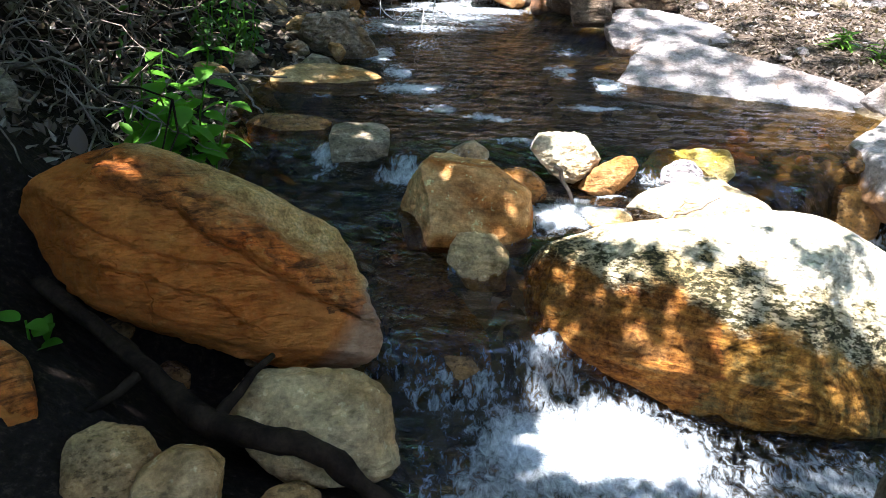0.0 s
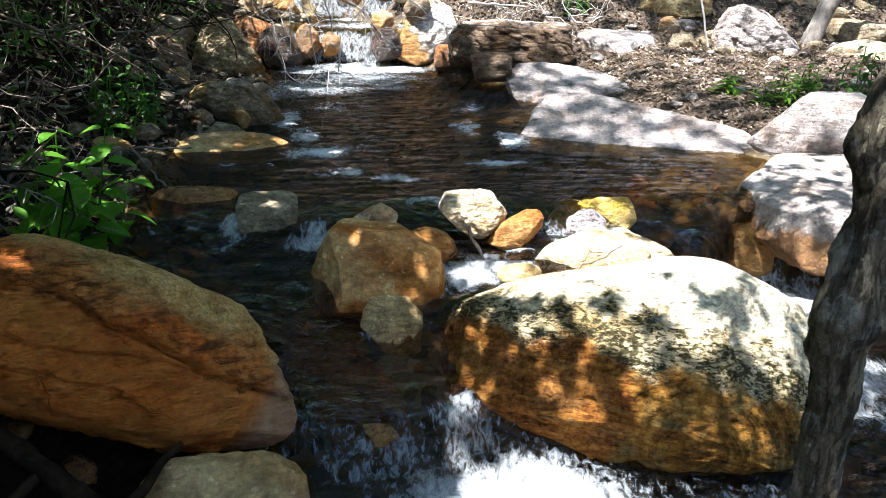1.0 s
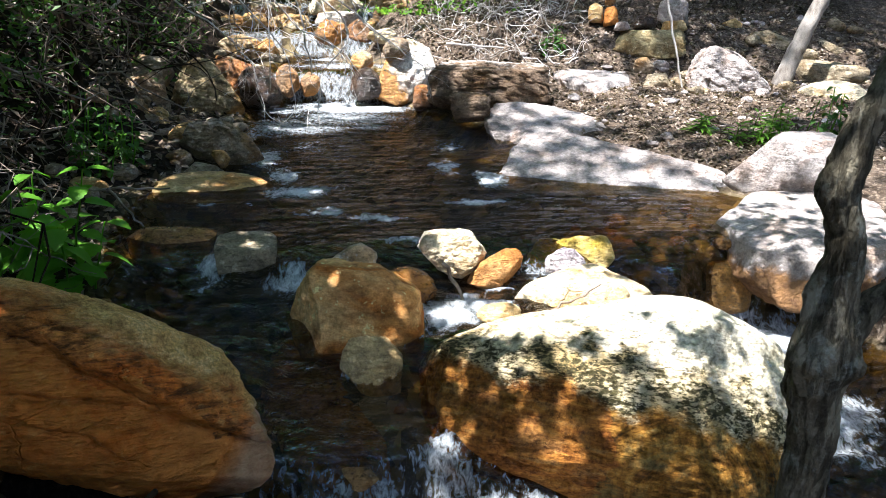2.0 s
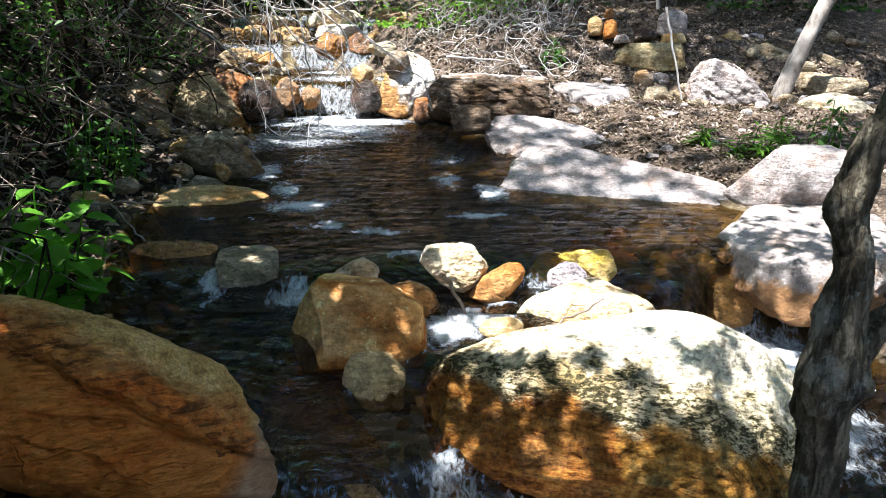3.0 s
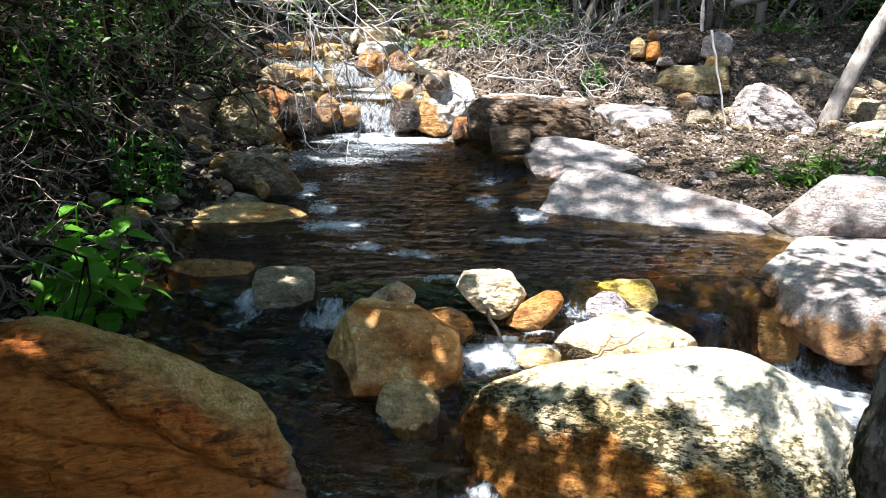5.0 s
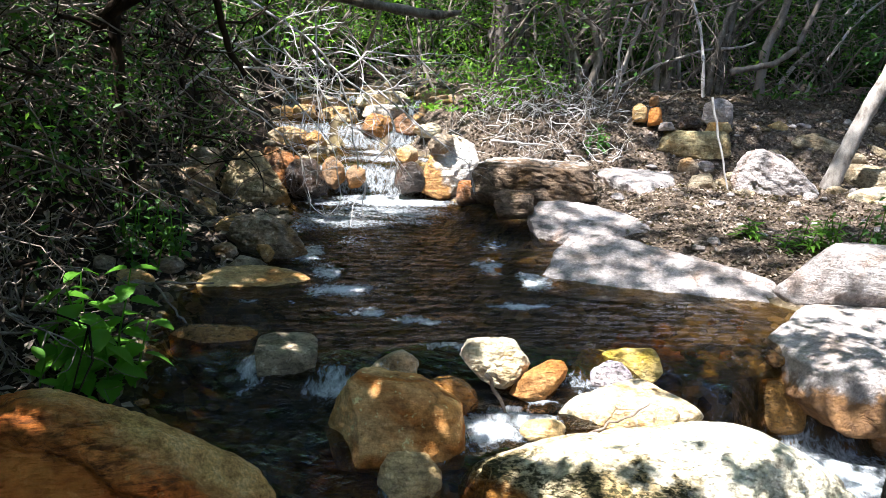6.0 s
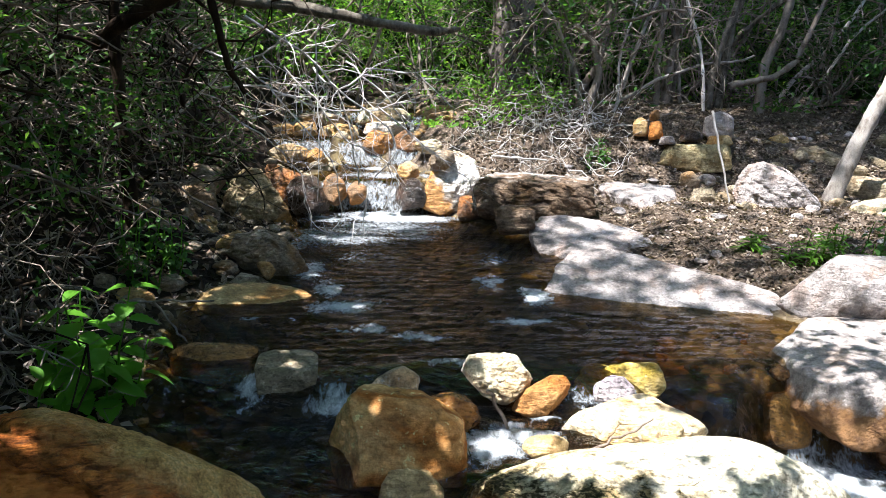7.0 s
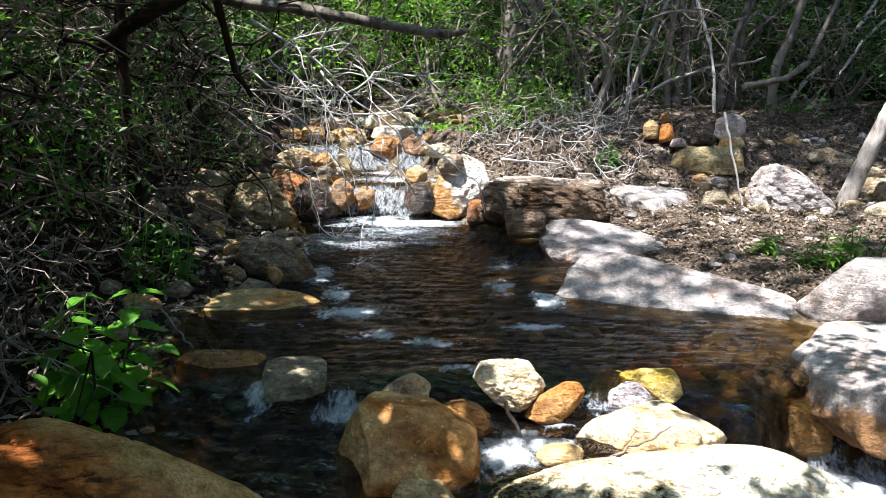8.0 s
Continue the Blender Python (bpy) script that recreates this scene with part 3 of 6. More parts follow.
def mesh_from(name, co, faces, soft=True):
    """A mesh from computed arrays: vertices, and faces all of one size."""
    me = bpy.data.meshes.new(name)
    k = faces.shape[1]
    me.vertices.add(len(co))
    me.vertices.foreach_set("co", np.ascontiguousarray(co, np.float32).ravel())
    me.loops.add(faces.size)
    me.loops.foreach_set("vertex_index", faces.astype(np.int32).ravel())
    me.polygons.add(len(faces))
    me.polygons.foreach_set("loop_start", np.arange(0, faces.size, k, dtype=np.int32))
    me.update(calc_edges=True)
    me.polygons.foreach_set("use_smooth", np.full(len(faces), soft))
    me.validate()
    return me


def spread(lo, a, b, hi, step):
    """Even steps from a to b, growing out to lo and hi."""
    mid = list(np.arange(a, b, step))
    out, s, v = [], step, b
    while v < hi:
        out.append(v)
        s *= 1.25
        v += s
    low, s, v = [], step, a - step
    while v > lo:
        low.append(v)
        s *= 1.25
        v -= s
    return np.array([lo] + low[::-1] + mid + out + [hi])


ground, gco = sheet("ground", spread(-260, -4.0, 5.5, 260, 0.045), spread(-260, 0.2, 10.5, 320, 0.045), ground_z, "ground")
tagged(ground, "brown soil and leaf litter banks with a pebbly amber stream bed", "ground", kind="structure")
layer = ground.data.attributes.new("bank", "FLOAT", "POINT")
layer.data.foreach_set("value", smooth(gco[:, 2] - water_z(gco[:, 0], gco[:, 1]) + 0.5 * smooth(1.9 - gco[:, 1], 0, 0.2) * smooth(-gco[:, 0], -0.1, 0.1), -0.01, 0.03).astype(np.float32))

# Where the soil colour is darkened in place of bank shade.
layer = ground.data.attributes.new("soil_shade", "FLOAT", "POINT")
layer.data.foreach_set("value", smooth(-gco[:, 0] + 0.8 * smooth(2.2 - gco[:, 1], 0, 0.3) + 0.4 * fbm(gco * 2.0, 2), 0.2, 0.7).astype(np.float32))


def flow(x, y):
    p = np.stack([x * 4, y * 12, 0 * x], 1)
    lively = 0.008 + 0.022 * smooth(3.6 - y, 0, 0.2) + 0.02 * smooth(2.5 - y, 0, 0.1) * smooth(y, 1.9, 2.1) + 0.012 * smooth(y, 6.3, 7.2)
    return water_z(x, y) + lively * fbm(p, 4)


water, wco = sheet("water", np.concatenate([np.arange(-1.5, 3.4, 0.02), np.arange(3.4, 9.0, 0.2)]), np.concatenate([np.arange(-7.0, 0.8, 0.2), np.arange(0.8, 4.0, 0.02), np.arange(4.0, 10.5, 0.03)]), flow, "water",
                   keep=lambda x, y, z: (ground_z(x, y) < z + 0.06) & ((x < 2.9) | (y < 2.5)))
tagged(water, "clear peat-brown stream water with white foam at the falls", "water", kind="structure")


DRIFT = [0.09 * fbm(np.stack([wco[:, 0] * 6, wco[:, 1] * 6, 0 * wco[:, 0] + k * 7.7], 1), 4, 0.65) for k in (1, 2)]


def near(co, x, y, rx, ry):
    return np.exp(-((co[:, 0] + DRIFT[0] - x) / rx) ** 2 - ((co[:, 1] + DRIFT[1] - y) / ry) ** 2)


steep = np.abs(water_z(wco[:, 0], wco[:, 1] + 0.03) - water_z(wco[:, 0], wco[:, 1] - 0.03)) / 0.06
foam = np.clip(0.30 * steep, 0, 0.36) * (1 - 0.45 * smooth(wco[:, 0], 1.15, 1.35) * smooth(wco[:, 1], 3.1, 3.3) * (1 - 0.8 * smooth(wco[:, 0], 1.85, 2.05))) + smooth(wco[:, 1], 7.0, 7.3) * np.clip(0.4 * steep, 0, 0.16)
for x, y, rx, ry, a in [(0.55, 1.98, 0.42, 0.28, 1.1), (0.25, 1.78, 0.35, 0.3, 0.6), (0.85, 1.75, 0.4, 0.25, 0.6), (1.25, 1.9, 0.5, 0.25, 0.55), (0.4, 2.3, 0.12, 0.12, 0.6), (-0.05, 7.12, 0.55, 0.28, 1.05), (-0.65, 7.0, 0.3, 0.2, 0.7), (-0.1, 6.65, 0.7, 0.35, 0.6), (-0.1, 7.95, 0.62, 0.30, 0.68), (-0.3, 8.4, 0.3, 0.15, 0.75), (-0.1, 8.9, 0.3, 0.3, 0.5), (-0.5, 6.25, 0.6, 0.4, 0.62), (-0.3, 5.6, 0.35, 0.5, 0.38),
                        (-0.6, 6.6, 0.5, 0.4, 0.35), (2.1, 3.25, 0.28, 0.28, 0.95), (1.95, 2.7, 0.3, 0.4, 0.7), (0.45, 3.02, 0.16, 0.16, 0.9), (0.62, 3.14, 0.16, 0.11, 0.85), (0.3, 2.88, 0.14, 0.06, 0.6), (1.0, 3.42, 0.3, 0.06, 0.6), (1.2, 3.22, 0.14, 0.10, 0.9), (0.1, 2.72, 0.10, 0.05, 0.5), (0.72, 3.3, 0.12, 0.05, 0.7),
                        (-0.15, 3.32, 0.20, 0.09, 0.8), (-0.56, 3.36, 0.10, 0.08, 0.75), (-0.26, 4.45, 0.22, 0.13, 1.0), (-0.38, 4.75, 0.10, 0.16, 0.85), (0.75, 4.24, 0.20, 0.08, 0.95), (0.86, 4.72, 0.09, 0.22, 0.9), (0.62, 5.0, 0.08, 0.22, 0.8), (0.2, 3.95, 0.16, 0.06, 0.85), (-0.1, 4.05, 0.10, 0.07, 0.8), (-0.55, 5.2, 0.12, 0.3, 0.75), (-0.73, 4.2, 0.09, 0.035, 0.8), (0.32, 3.64, 0.13, 0.06, 0.8), (-0.21, 4.0, 0.12, 0.04, 0.6), (-0.88, 4.27, 0.05, 0.02, 0.75), (-0.53, 4.18, 0.04, 0.02, 0.75), (-0.72, 6.0, 0.3, 0.25, 0.5), (0.1, 6.3, 0.4, 0.25, 0.48), (0.7, 5.6, 0.2, 0.3, 0.48), (-0.4, 4.9, 0.15, 0.25, 0.45), (0.15, 2.2, 0.32, 0.16, 0.5), (1.98, 3.45, 0.16, 0.16, 0.6)]:
    foam = np.maximum(foam, a * near(wco, x, y, rx, ry))
layer = water.data.attributes.new("depth", "FLOAT", "POINT")
layer.data.foreach_set("value", (np.clip(wco[:, 2] - ground_z(wco[:, 0], wco[:, 1]), 0, 1) * (1 - 0.85 * np.exp(-((wco[:, 0] - 0.12) / 0.35) ** 2 - ((wco[:, 1] - 2.62) / 0.35) ** 2)) * (1 - 0.6 * np.exp(-((wco[:, 0] + 0.3) / 0.7) ** 2 - ((wco[:, 1] - 4.05) / 0.4) ** 2))).astype(np.float32))
layer = water.data.attributes.new("foam", "FLOAT", "POINT")
layer.data.foreach_set("value", foam.astype(np.float32))

# ---- rocks ----
BALLS = {}


def ball(sub):
    if sub not in BALLS:
        bm = bmesh.new()
        bmesh.ops.create_icosphere(bm, subdivisions=sub, radius=1)
        BALLS[sub] = (np.array([v.co[:] for v in bm.verts]), np.array([[v.index for v in f.verts] for f in bm.faces]))
        bm.free()
    return BALLS[sub]


ROCK_COUNT = [0]


def rock(name, at, yaw, pitch, depth, sides, mat="pale", label="", q=2.6, sub=4, rough=0.05, facets=4, flat=0.0, strata=0.0, crack=0, pits=0, slope=0, edge=0.0):
    """A stone bounded by flat sides (the angle in its upright plane, the distance from its middle), rounded, chipped and worn."""
    ROCK_COUNT[0] += 1
    q = q + 0.5
    rng = np.random.RandomState(100 + ROCK_COUNT[0])
    s, faces = ball(sub)
    ang = np.radians([a for a, _ in sides])
    off = np.maximum(np.array([h for _, h in sides]), 0.012)
    nrm = np.stack([np.cos(ang), 0 * ang, np.sin(ang)], 1)
    half_w = 0.5 * (min(h / max(np.cos(a), 0.2) for a, h in zip(ang, off) if np.cos(a) > 0.2) + min(h / max(-np.cos(a), 0.2) for a, h in zip(ang, off) if np.cos(a) < -0.2))
    half_h = 0.5 * (min(h / max(np.sin(a), 0.2) for a, h in zip(ang, off) if np.sin(a) > 0.2) + min(h / max(-np.sin(a), 0.2) for a, h in zip(ang, off) if np.sin(a) < -0.2))
    d = s * (half_w, depth, half_h)
    k = 16
    poly = (np.maximum(0, d @ nrm.T / off) ** k).sum(1) ** (1 / k)
    gauge = (poly ** q + (np.abs(d[:, 1]) / depth) ** q) ** (1 / q)
    th = radians(-pitch + slope)
    up = np.array([0, -math.sin(th), math.cos(th)])
    if flat:
        h_top = half_h * math.cos(th) - flat * 0.8 * depth * math.sin(th)
        h_top = max(h_top, (0.10 if slope else 0.35) * half_h)
        gauge = (gauge ** 14 + np.maximum(0, d @ up / h_top) ** 14) ** (1 / 14)
    p = d / gauge[:, None]
    size = (half_w * half_h * depth) ** (1 / 3)
    out = p / np.linalg.norm(p, axis=1)[:, None]
    shift = rng.uniform(0, 200, 3)
    # chipped faces on the front and the back
    for _ in range(2 * facets):
        n = rng.normal(size=3) * (0.45, 1, 0.45)
        n /= np.linalg.norm(n)
        t = p @ n
        p = p - n * ((1.0 if facets > 4 else 0.85) * np.maximum(0, t - rng.uniform(0.68 if facets > 4 else 0.76, 0.92) * t.max()))[:, None]
    for _ in range(3 * facets):
        n = rng.normal(size=3) * (0.7, 1, 0.7)
        n /= np.linalg.norm(n)
        t = p @ n
        p = p - n * (0.9 * np.maximum(0, t - rng.uniform(0.90, 0.985) * t.max()))[:, None]
    if edge:
        for _ in range(14):
            n = rng.normal(size=3) * (0.8, 1, 0.8) - (0, 0.5, 0)
            n /= np.linalg.norm(n)
            t = p @ n
            p = p - n * np.maximum(0, t - rng.uniform(0.80, 0.95) * t.max())[:, None]
    f = p / size
    w = rough * size * 1.6
    r = w * fbm(f * 1.7 + shift, 3) + 0.5 * w * fbm(f * 6 + shift, 3) * (0.4 + smooth(gnoise(f * 1.3 + shift + 9), -0.2, 0.3))
    bed = np.array([0.25 * rng.uniform(-1, 1), 0.35, 1.0])
    if strata:
        lay = (p @ np.array([0.55, 0.1, 1.0])) * 9 + 1.2 * fbm(f * 1.4 + shift, 3)
        saw = lay - np.floor(lay)
        r = r + strata * (smooth(saw, 0, 0.2) * (1 - 0.6 * saw) - 0.5) * 0.8
    if edge:
        ridge = np.abs(gnoise(f * (1.5, 1.5, 2.2) + shift + 31))
        r = r - edge * 0.10 * size * (1 - smooth(ridge, 0.0, 0.05)) * smooth(gnoise(f * 0.9 + shift + 55), -0.15, 0.2)
        lay = (f @ np.array([0.3 * rng.uniform(-1, 1), 0.2, 1.0])) * 2.4 + 0.8 * fbm(f * 1.1 + shift + 71, 3)
        r = r + edge * 0.05 * size * (smooth(lay - np.floor(lay), 0.0, 0.10) - 0.5 * (lay - np.floor(lay)))
    if crack == 1:
        r0, front = r, smooth(-p[:, 1] / depth, -0.1, 0.35)
        x, z = p[:, 0], p[:, 2]
        wave = 0.022 * fbm(f * 2.5 + shift, 3) + 0.012 * fbm(f * 9 + shift, 3)
        for xs, zs, proud, cut, wide in (
                ((-0.30, -0.165, -0.07, 0.014, 0.085, 0.17, 0.23, 0.355, 0.5), (0.235, 0.19, 0.135, 0.06, 0.0, -0.06, -0.11, -0.185, -0.26), 0.036, 0.034, 0.16),
                ((-0.45, -0.29, -0.16, -0.06, 0.10, 0.25), (0.22, 0.11, 0.03, 0.0, -0.05, -0.12), 0.016, 0.014, 0.07),
                ((-0.45, -0.25, -0.14, -0.02, 0.08, 0.16), (0.10, 0.0, -0.045, -0.10, -0.19, -0.30), 0.020, 0.010, 0.09),
                ((-0.28, -0.16, -0.04, 0.10), (0.33, 0.25, 0.17, 0.13), 0.010, 0.012, 0.05)):
            on = smooth(x, xs[0], xs[0] + 0.08) * (1 - smooth(x, xs[-1] - 0.06, xs[-1]))
            t = z - np.interp(x, xs, zs) + wave
            r = r + on * (proud * smooth(t, -0.002, 0.010) * (1 - smooth(t, 0.03, wide)) - cut * np.exp(-(t / 0.0065) ** 2))
        t = z - (0.07 - 0.72 * x) + wave
        seams = smooth(t, -0.02, 0.02) * (1 - smooth(t, 0.10, 0.19)) * smooth(x, 0.0, 0.12)
        lay = (z + 0.35 * x) / 0.034 + 1.1 * fbm(f * 2.2 + shift + 5, 3)
        r = r + seams * 0.013 * (smooth(lay - np.floor(lay), 0, 0.25) - 0.7 * (lay - np.floor(lay)))
        fis = gnoise(f @ np.array(((1.6, 0, 2.6), (0, 2, 0), (1.2, 0, -5.0))).T + shift + 3)
        r = r - 0.007 * np.exp(-(fis / 0.035) ** 2) * smooth(gnoise(f * 1.7 + shift + 8), -0.1, 0.25)
        tip = 0.80 * x - 0.60 * z - 0.42 + 0.4 * wave
        r = r - 0.030 * smooth(tip, -0.005, 0.012) * (1 - smooth(tip, 0.02, 0.2))
        r = r0 + (r - r0) * front
    if crack == 2:
        c = np.abs(gnoise(f * (2.2, 2.2, 1.0) + shift))
        r = r - 0.06 * size * np.exp(-(c / 0.025) ** 2)
    if pits:
        g = fbm(f * (9, 9, 16) + shift, 3)
        r = r - 0.012 * smooth(g, 0.12, 0.4) - 0.006 * np.exp(-(gnoise(f * (2, 2, 4.5) + shift) / 0.03) ** 2)
    p = p + out * r[:, None]
    me = mesh_from(name, p, faces)
    me.materials.append(MATS[mat])
    ob = new(name, me)
    ob.matrix_world = pose(*at, pitch, 0, yaw)
    return tagged(ob, label, {"boulder": "boulder", "stone": "stone"}.get(name, "heap"))


# the boulders round the lower pools
rock("boulder", (-0.686, 2.150, 0.056), 20.9, -26.7, 0.34, [(-163, 0.445), (-137, 0.316), (-115, 0.251), (-98, 0.347), (-74, 0.517), (-31, 0.661), (9, 0.515), (32, 0.355), (62, 0.250), (100, 0.400), (118, 0.462), (150, 0.535)], mat="russet", label="large russet layered boulder with a long diagonal crack, in shade", q=2.6, sub=7, rough=0.045, facets=4, crack=1)
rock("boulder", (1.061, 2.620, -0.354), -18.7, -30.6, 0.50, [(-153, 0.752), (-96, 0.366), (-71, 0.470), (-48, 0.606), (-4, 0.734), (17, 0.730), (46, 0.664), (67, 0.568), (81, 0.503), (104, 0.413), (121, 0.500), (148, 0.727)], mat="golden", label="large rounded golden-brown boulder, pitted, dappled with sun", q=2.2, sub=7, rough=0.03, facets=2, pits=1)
rock("boulder", (0.085, 3.020, -0.083), 1.3, -26.8, 0.24, [(-155, 0.333), (-93, 0.21), (-86, 0.211), (-10, 0.301), (6, 0.283), (46, 0.245), (76, 0.194), (80, 0.191), (112, 0.225), (148, 0.238), (161, 0.26)], mat="river", label="smooth tan river boulder standing in the water", q=2.7, sub=6, rough=0.045, facets=2, edge=0.12)
rock("stone", (0.159, 2.780, -0.256), 0.5, -29.0, 0.14, [(-140, 0.083), (-138, 0.083), (-48, 0.172), (-6, 0.104), (42, 0.131), (89, 0.135), (142, 0.159)], mat="tan", label="wet olive-tan wedge of stone below the tan boulder", q=4, sub=6, rough=0.06, facets=5, edge=0.6)
rock("stone", (-0.425, 3.478, -0.010), 10.0, -20.0, 0.13, [(-177, 0.132), (-94, 0.108), (-36, 0.147), (-4, 0.139), (89, 0.104), (150, 0.144)], mat="greytan", label="squared grey stone on the lip of the pool", q=7, sub=5, rough=0.04, facets=4, flat=0.95, slope=8)
rock("stone", (0.076, 3.370, 0.004), 1.3, -22.8, 0.09, [(-131, 0.095), (-90, 0.061), (-39, 0.111), (52, 0.071), (81, 0.063), (119, 0.063), (138, 0.072)], mat="cream", label="small peaked tan stone on the lip of the pool", q=2.8, sub=5, rough=0.07, facets=6, edge=0.5)
rock("stone", (0.330, 3.260, -0.089), -3.4, -25.0, 0.14, [(-170, 0.101), (-88, 0.107), (-26, 0.117), (47, 0.078), (77, 0.077), (108, 0.1)], mat="wetbrown", label="wet brown stone behind the tan boulder", q=2.6, sub=5, rough=0.06, facets=4, edge=0.3)
rock("stone", (0.524, 3.460, 0.010), -6.6, -22.1, 0.14, [(-150, 0.139), (-130, 0.117), (-105, 0.119), (-60, 0.134), (-31, 0.154), (41, 0.143), (60, 0.121), (89, 0.1), (114, 0.118), (145, 0.153)], mat="cream", label="pale cream stone with dark cracks, sunlit", q=2.8, sub=6, rough=0.07, facets=8, crack=2, edge=0.6)
rock("stone", (0.717, 3.400, -0.073), -9.0, -21.4, 0.10, [(-115, 0.114), (-75, 0.088), (-41, 0.091), (2, 0.132), (83, 0.107), (123, 0.062), (150, 0.082)], mat="orange", label="orange stone leaning on the dam of stones", q=3, sub=5, rough=0.06, facets=5)
rock("stone", (1.121, 3.620, -0.094), -14.6, -20.1, 0.13, [(-157, 0.215), (-96, 0.104), (-79, 0.094), (-39, 0.164), (29, 0.196), (98, 0.094), (148, 0.178)], mat="yellow", label="yellow lichened stone on the dam of stones", q=3, sub=5, rough=0.07, facets=5)
rock("stone", (1.055, 3.460, -0.062), -14.3, -20.6, 0.08, [(-179, 0.091), (-95, 0.069), (-58, 0.056), (19, 0.087), (85, 0.065), (127, 0.063)], mat="speckled", label="speckled grey and white stone, wet with spray", q=3, sub=4, rough=0.08, facets=5)
rock("stone", (1.081, 3.200, -0.116), -15.8, -22.7, 0.17, [(-132, 0.283), (-71, 0.094), (35, 0.259), (68, 0.159), (117, 0.135), (166, 0.286)], mat="cream", label="long pale sunlit stone behind the golden boulder", q=2.5, sub=5, rough=0.04, facets=3, flat=0.3)
rock("stone", (1.176, 3.020, -0.048), -18.4, -22.6, 0.07, [(-153, 0.056), (-72, 0.055), (-3, 0.050), (50, 0.051), (114, 0.056), (173, 0.050)], mat="cream", label="small round pale stone against the long pale stone", q=2.3, sub=4, rough=0.05, facets=3)
rock("stone", (0.689, 3.030, -0.123), -9.6, -24.5, 0.10, [(-136, 0.087), (-83, 0.047), (-18, 0.093), (70, 0.056), (103, 0.046), (143, 0.076)], mat="tan", label="flat tan stone awash", q=2.5, sub=4, rough=0.06, facets=3)
rock("stone", (-0.047, 2.713, -0.390), 0.0, -87.0, 0.10, [(-150, 0.226), (-118, 0.368), (-52, 0.497), (18, 0.16), (19, 0.157), (56, 0.306), (168, 0.303)], mat="wetbrown", label="smooth wet brown slab under the spill", q=4, sub=5, rough=0.06, facets=2)
rock("stone", (-0.795, 3.680, -0.062), 15.0, -19.4, 0.14, [(-163, 0.189), (-108, 0.092), (-71, 0.115), (12, 0.210), (83, 0.101), (119, 0.161)], mat="wetbrown", label="wet brown stone on the lip of the pool", q=2.5, sub=4, rough=0.08, facets=3)

# the chute and the blocks beside it
rock("boulder", (1.696, 3.880, -0.285), -21.5, -20.2, 0.27, [(-150, 0.478), (-107, 0.296), (-75, 0.275), (-14, 0.482), (40, 0.485), (101, 0.281), (120, 0.374)], mat="wetamber", label="wet amber bedrock under the chute of water", q=3, sub=5, rough=0.05, facets=3, flat=1.0)
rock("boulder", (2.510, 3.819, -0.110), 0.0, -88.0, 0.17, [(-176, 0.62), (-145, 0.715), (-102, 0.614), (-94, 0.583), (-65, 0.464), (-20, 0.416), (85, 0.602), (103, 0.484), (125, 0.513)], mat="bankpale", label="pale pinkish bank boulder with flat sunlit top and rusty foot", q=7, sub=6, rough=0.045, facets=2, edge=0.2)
rock("boulder", (2.638, 3.550, -0.460), -34.9, -21.9, 0.25, [(-139, 0.229), (-124, 0.184), (-104, 0.184), (-27, 0.343), (18, 0.321), (91, 0.285), (146, 0.401)], mat="rust", label="rust-stained rock at the side of the chute", q=3, sub=5, rough=0.06, facets=5)
rock("boulder", (2.624, 4.451, 0.179), -28.9, -12.1, 0.30, [(-100, 0.260), (-81, 0.203), (-47, 0.292), (10, 0.362), (62, 0.282), (100, 0.186), (139, 0.177)], mat="pale", label="pale grey bank boulder leaning to the stream", q=2.8, sub=5, rough=0.04, facets=4, flat=0.4)
rock("boulder", (1.587, 4.833, 0.056), -16.3, -13.6, 0.62, [(-130, 0.561), (-91, 0.209), (6, 0.750), (79, 0.171), (101, 0.273), (146, 0.628)], mat="pale", label="long pale slab sloping into the pool", q=2.4, sub=6, rough=0.06, facets=3, flat=0.95, slope=19)
rock("boulder", (1.478, 5.983, 0.089), -12.3, -10.9, 0.60, [(-161, 0.565), (-102, 0.281), (-77, 0.174), (62, 0.222), (79, 0.158), (95, 0.207), (148, 0.480)], mat="pale", label="pale grey slab at the head of the pool", q=2.4, sub=5, rough=0.06, facets=4, flat=0.95, slope=14)
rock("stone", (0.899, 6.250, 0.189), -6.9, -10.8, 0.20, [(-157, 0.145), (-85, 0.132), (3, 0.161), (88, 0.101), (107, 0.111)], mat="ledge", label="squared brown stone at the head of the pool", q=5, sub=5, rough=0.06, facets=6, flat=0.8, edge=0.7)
rock("boulder", (1.179, 6.850, 0.261), -8.6, -9.2, 0.40, [(-178, 0.560), (-96, 0.265), (-81, 0.199), (13, 0.523), (44, 0.446), (91, 0.219)], mat="ledge", label="layered brown ledge rock, flat top coloured paler as if sunlit", q=6, sub=6, rough=0.06, facets=6, flat=1.0, strata=0.035, edge=0.45)
rock("boulder", (2.263, 7.527, 0.170), 0.0, -88.0, 0.13, [(-176, 0.444), (-128, 0.749), (-44, 0.453), (-10, 0.322), (60, 0.803), (142, 0.362)], mat="pale", label="flat pale sunlit slab on the bank", q=7, sub=6, rough=0.05, facets=2, edge=0.5)
rock("boulder", (2.826, 7.900, 0.473), -19.0, -6.2, 0.28, [(-172, 0.391), (-103, 0.164), (-86, 0.106), (-68, 0.183), (10, 0.369), (94, 0.167)], mat="olive", label="squared tan block at the foot of the wood", q=7, sub=5, rough=0.05, facets=3, edge=0.3)
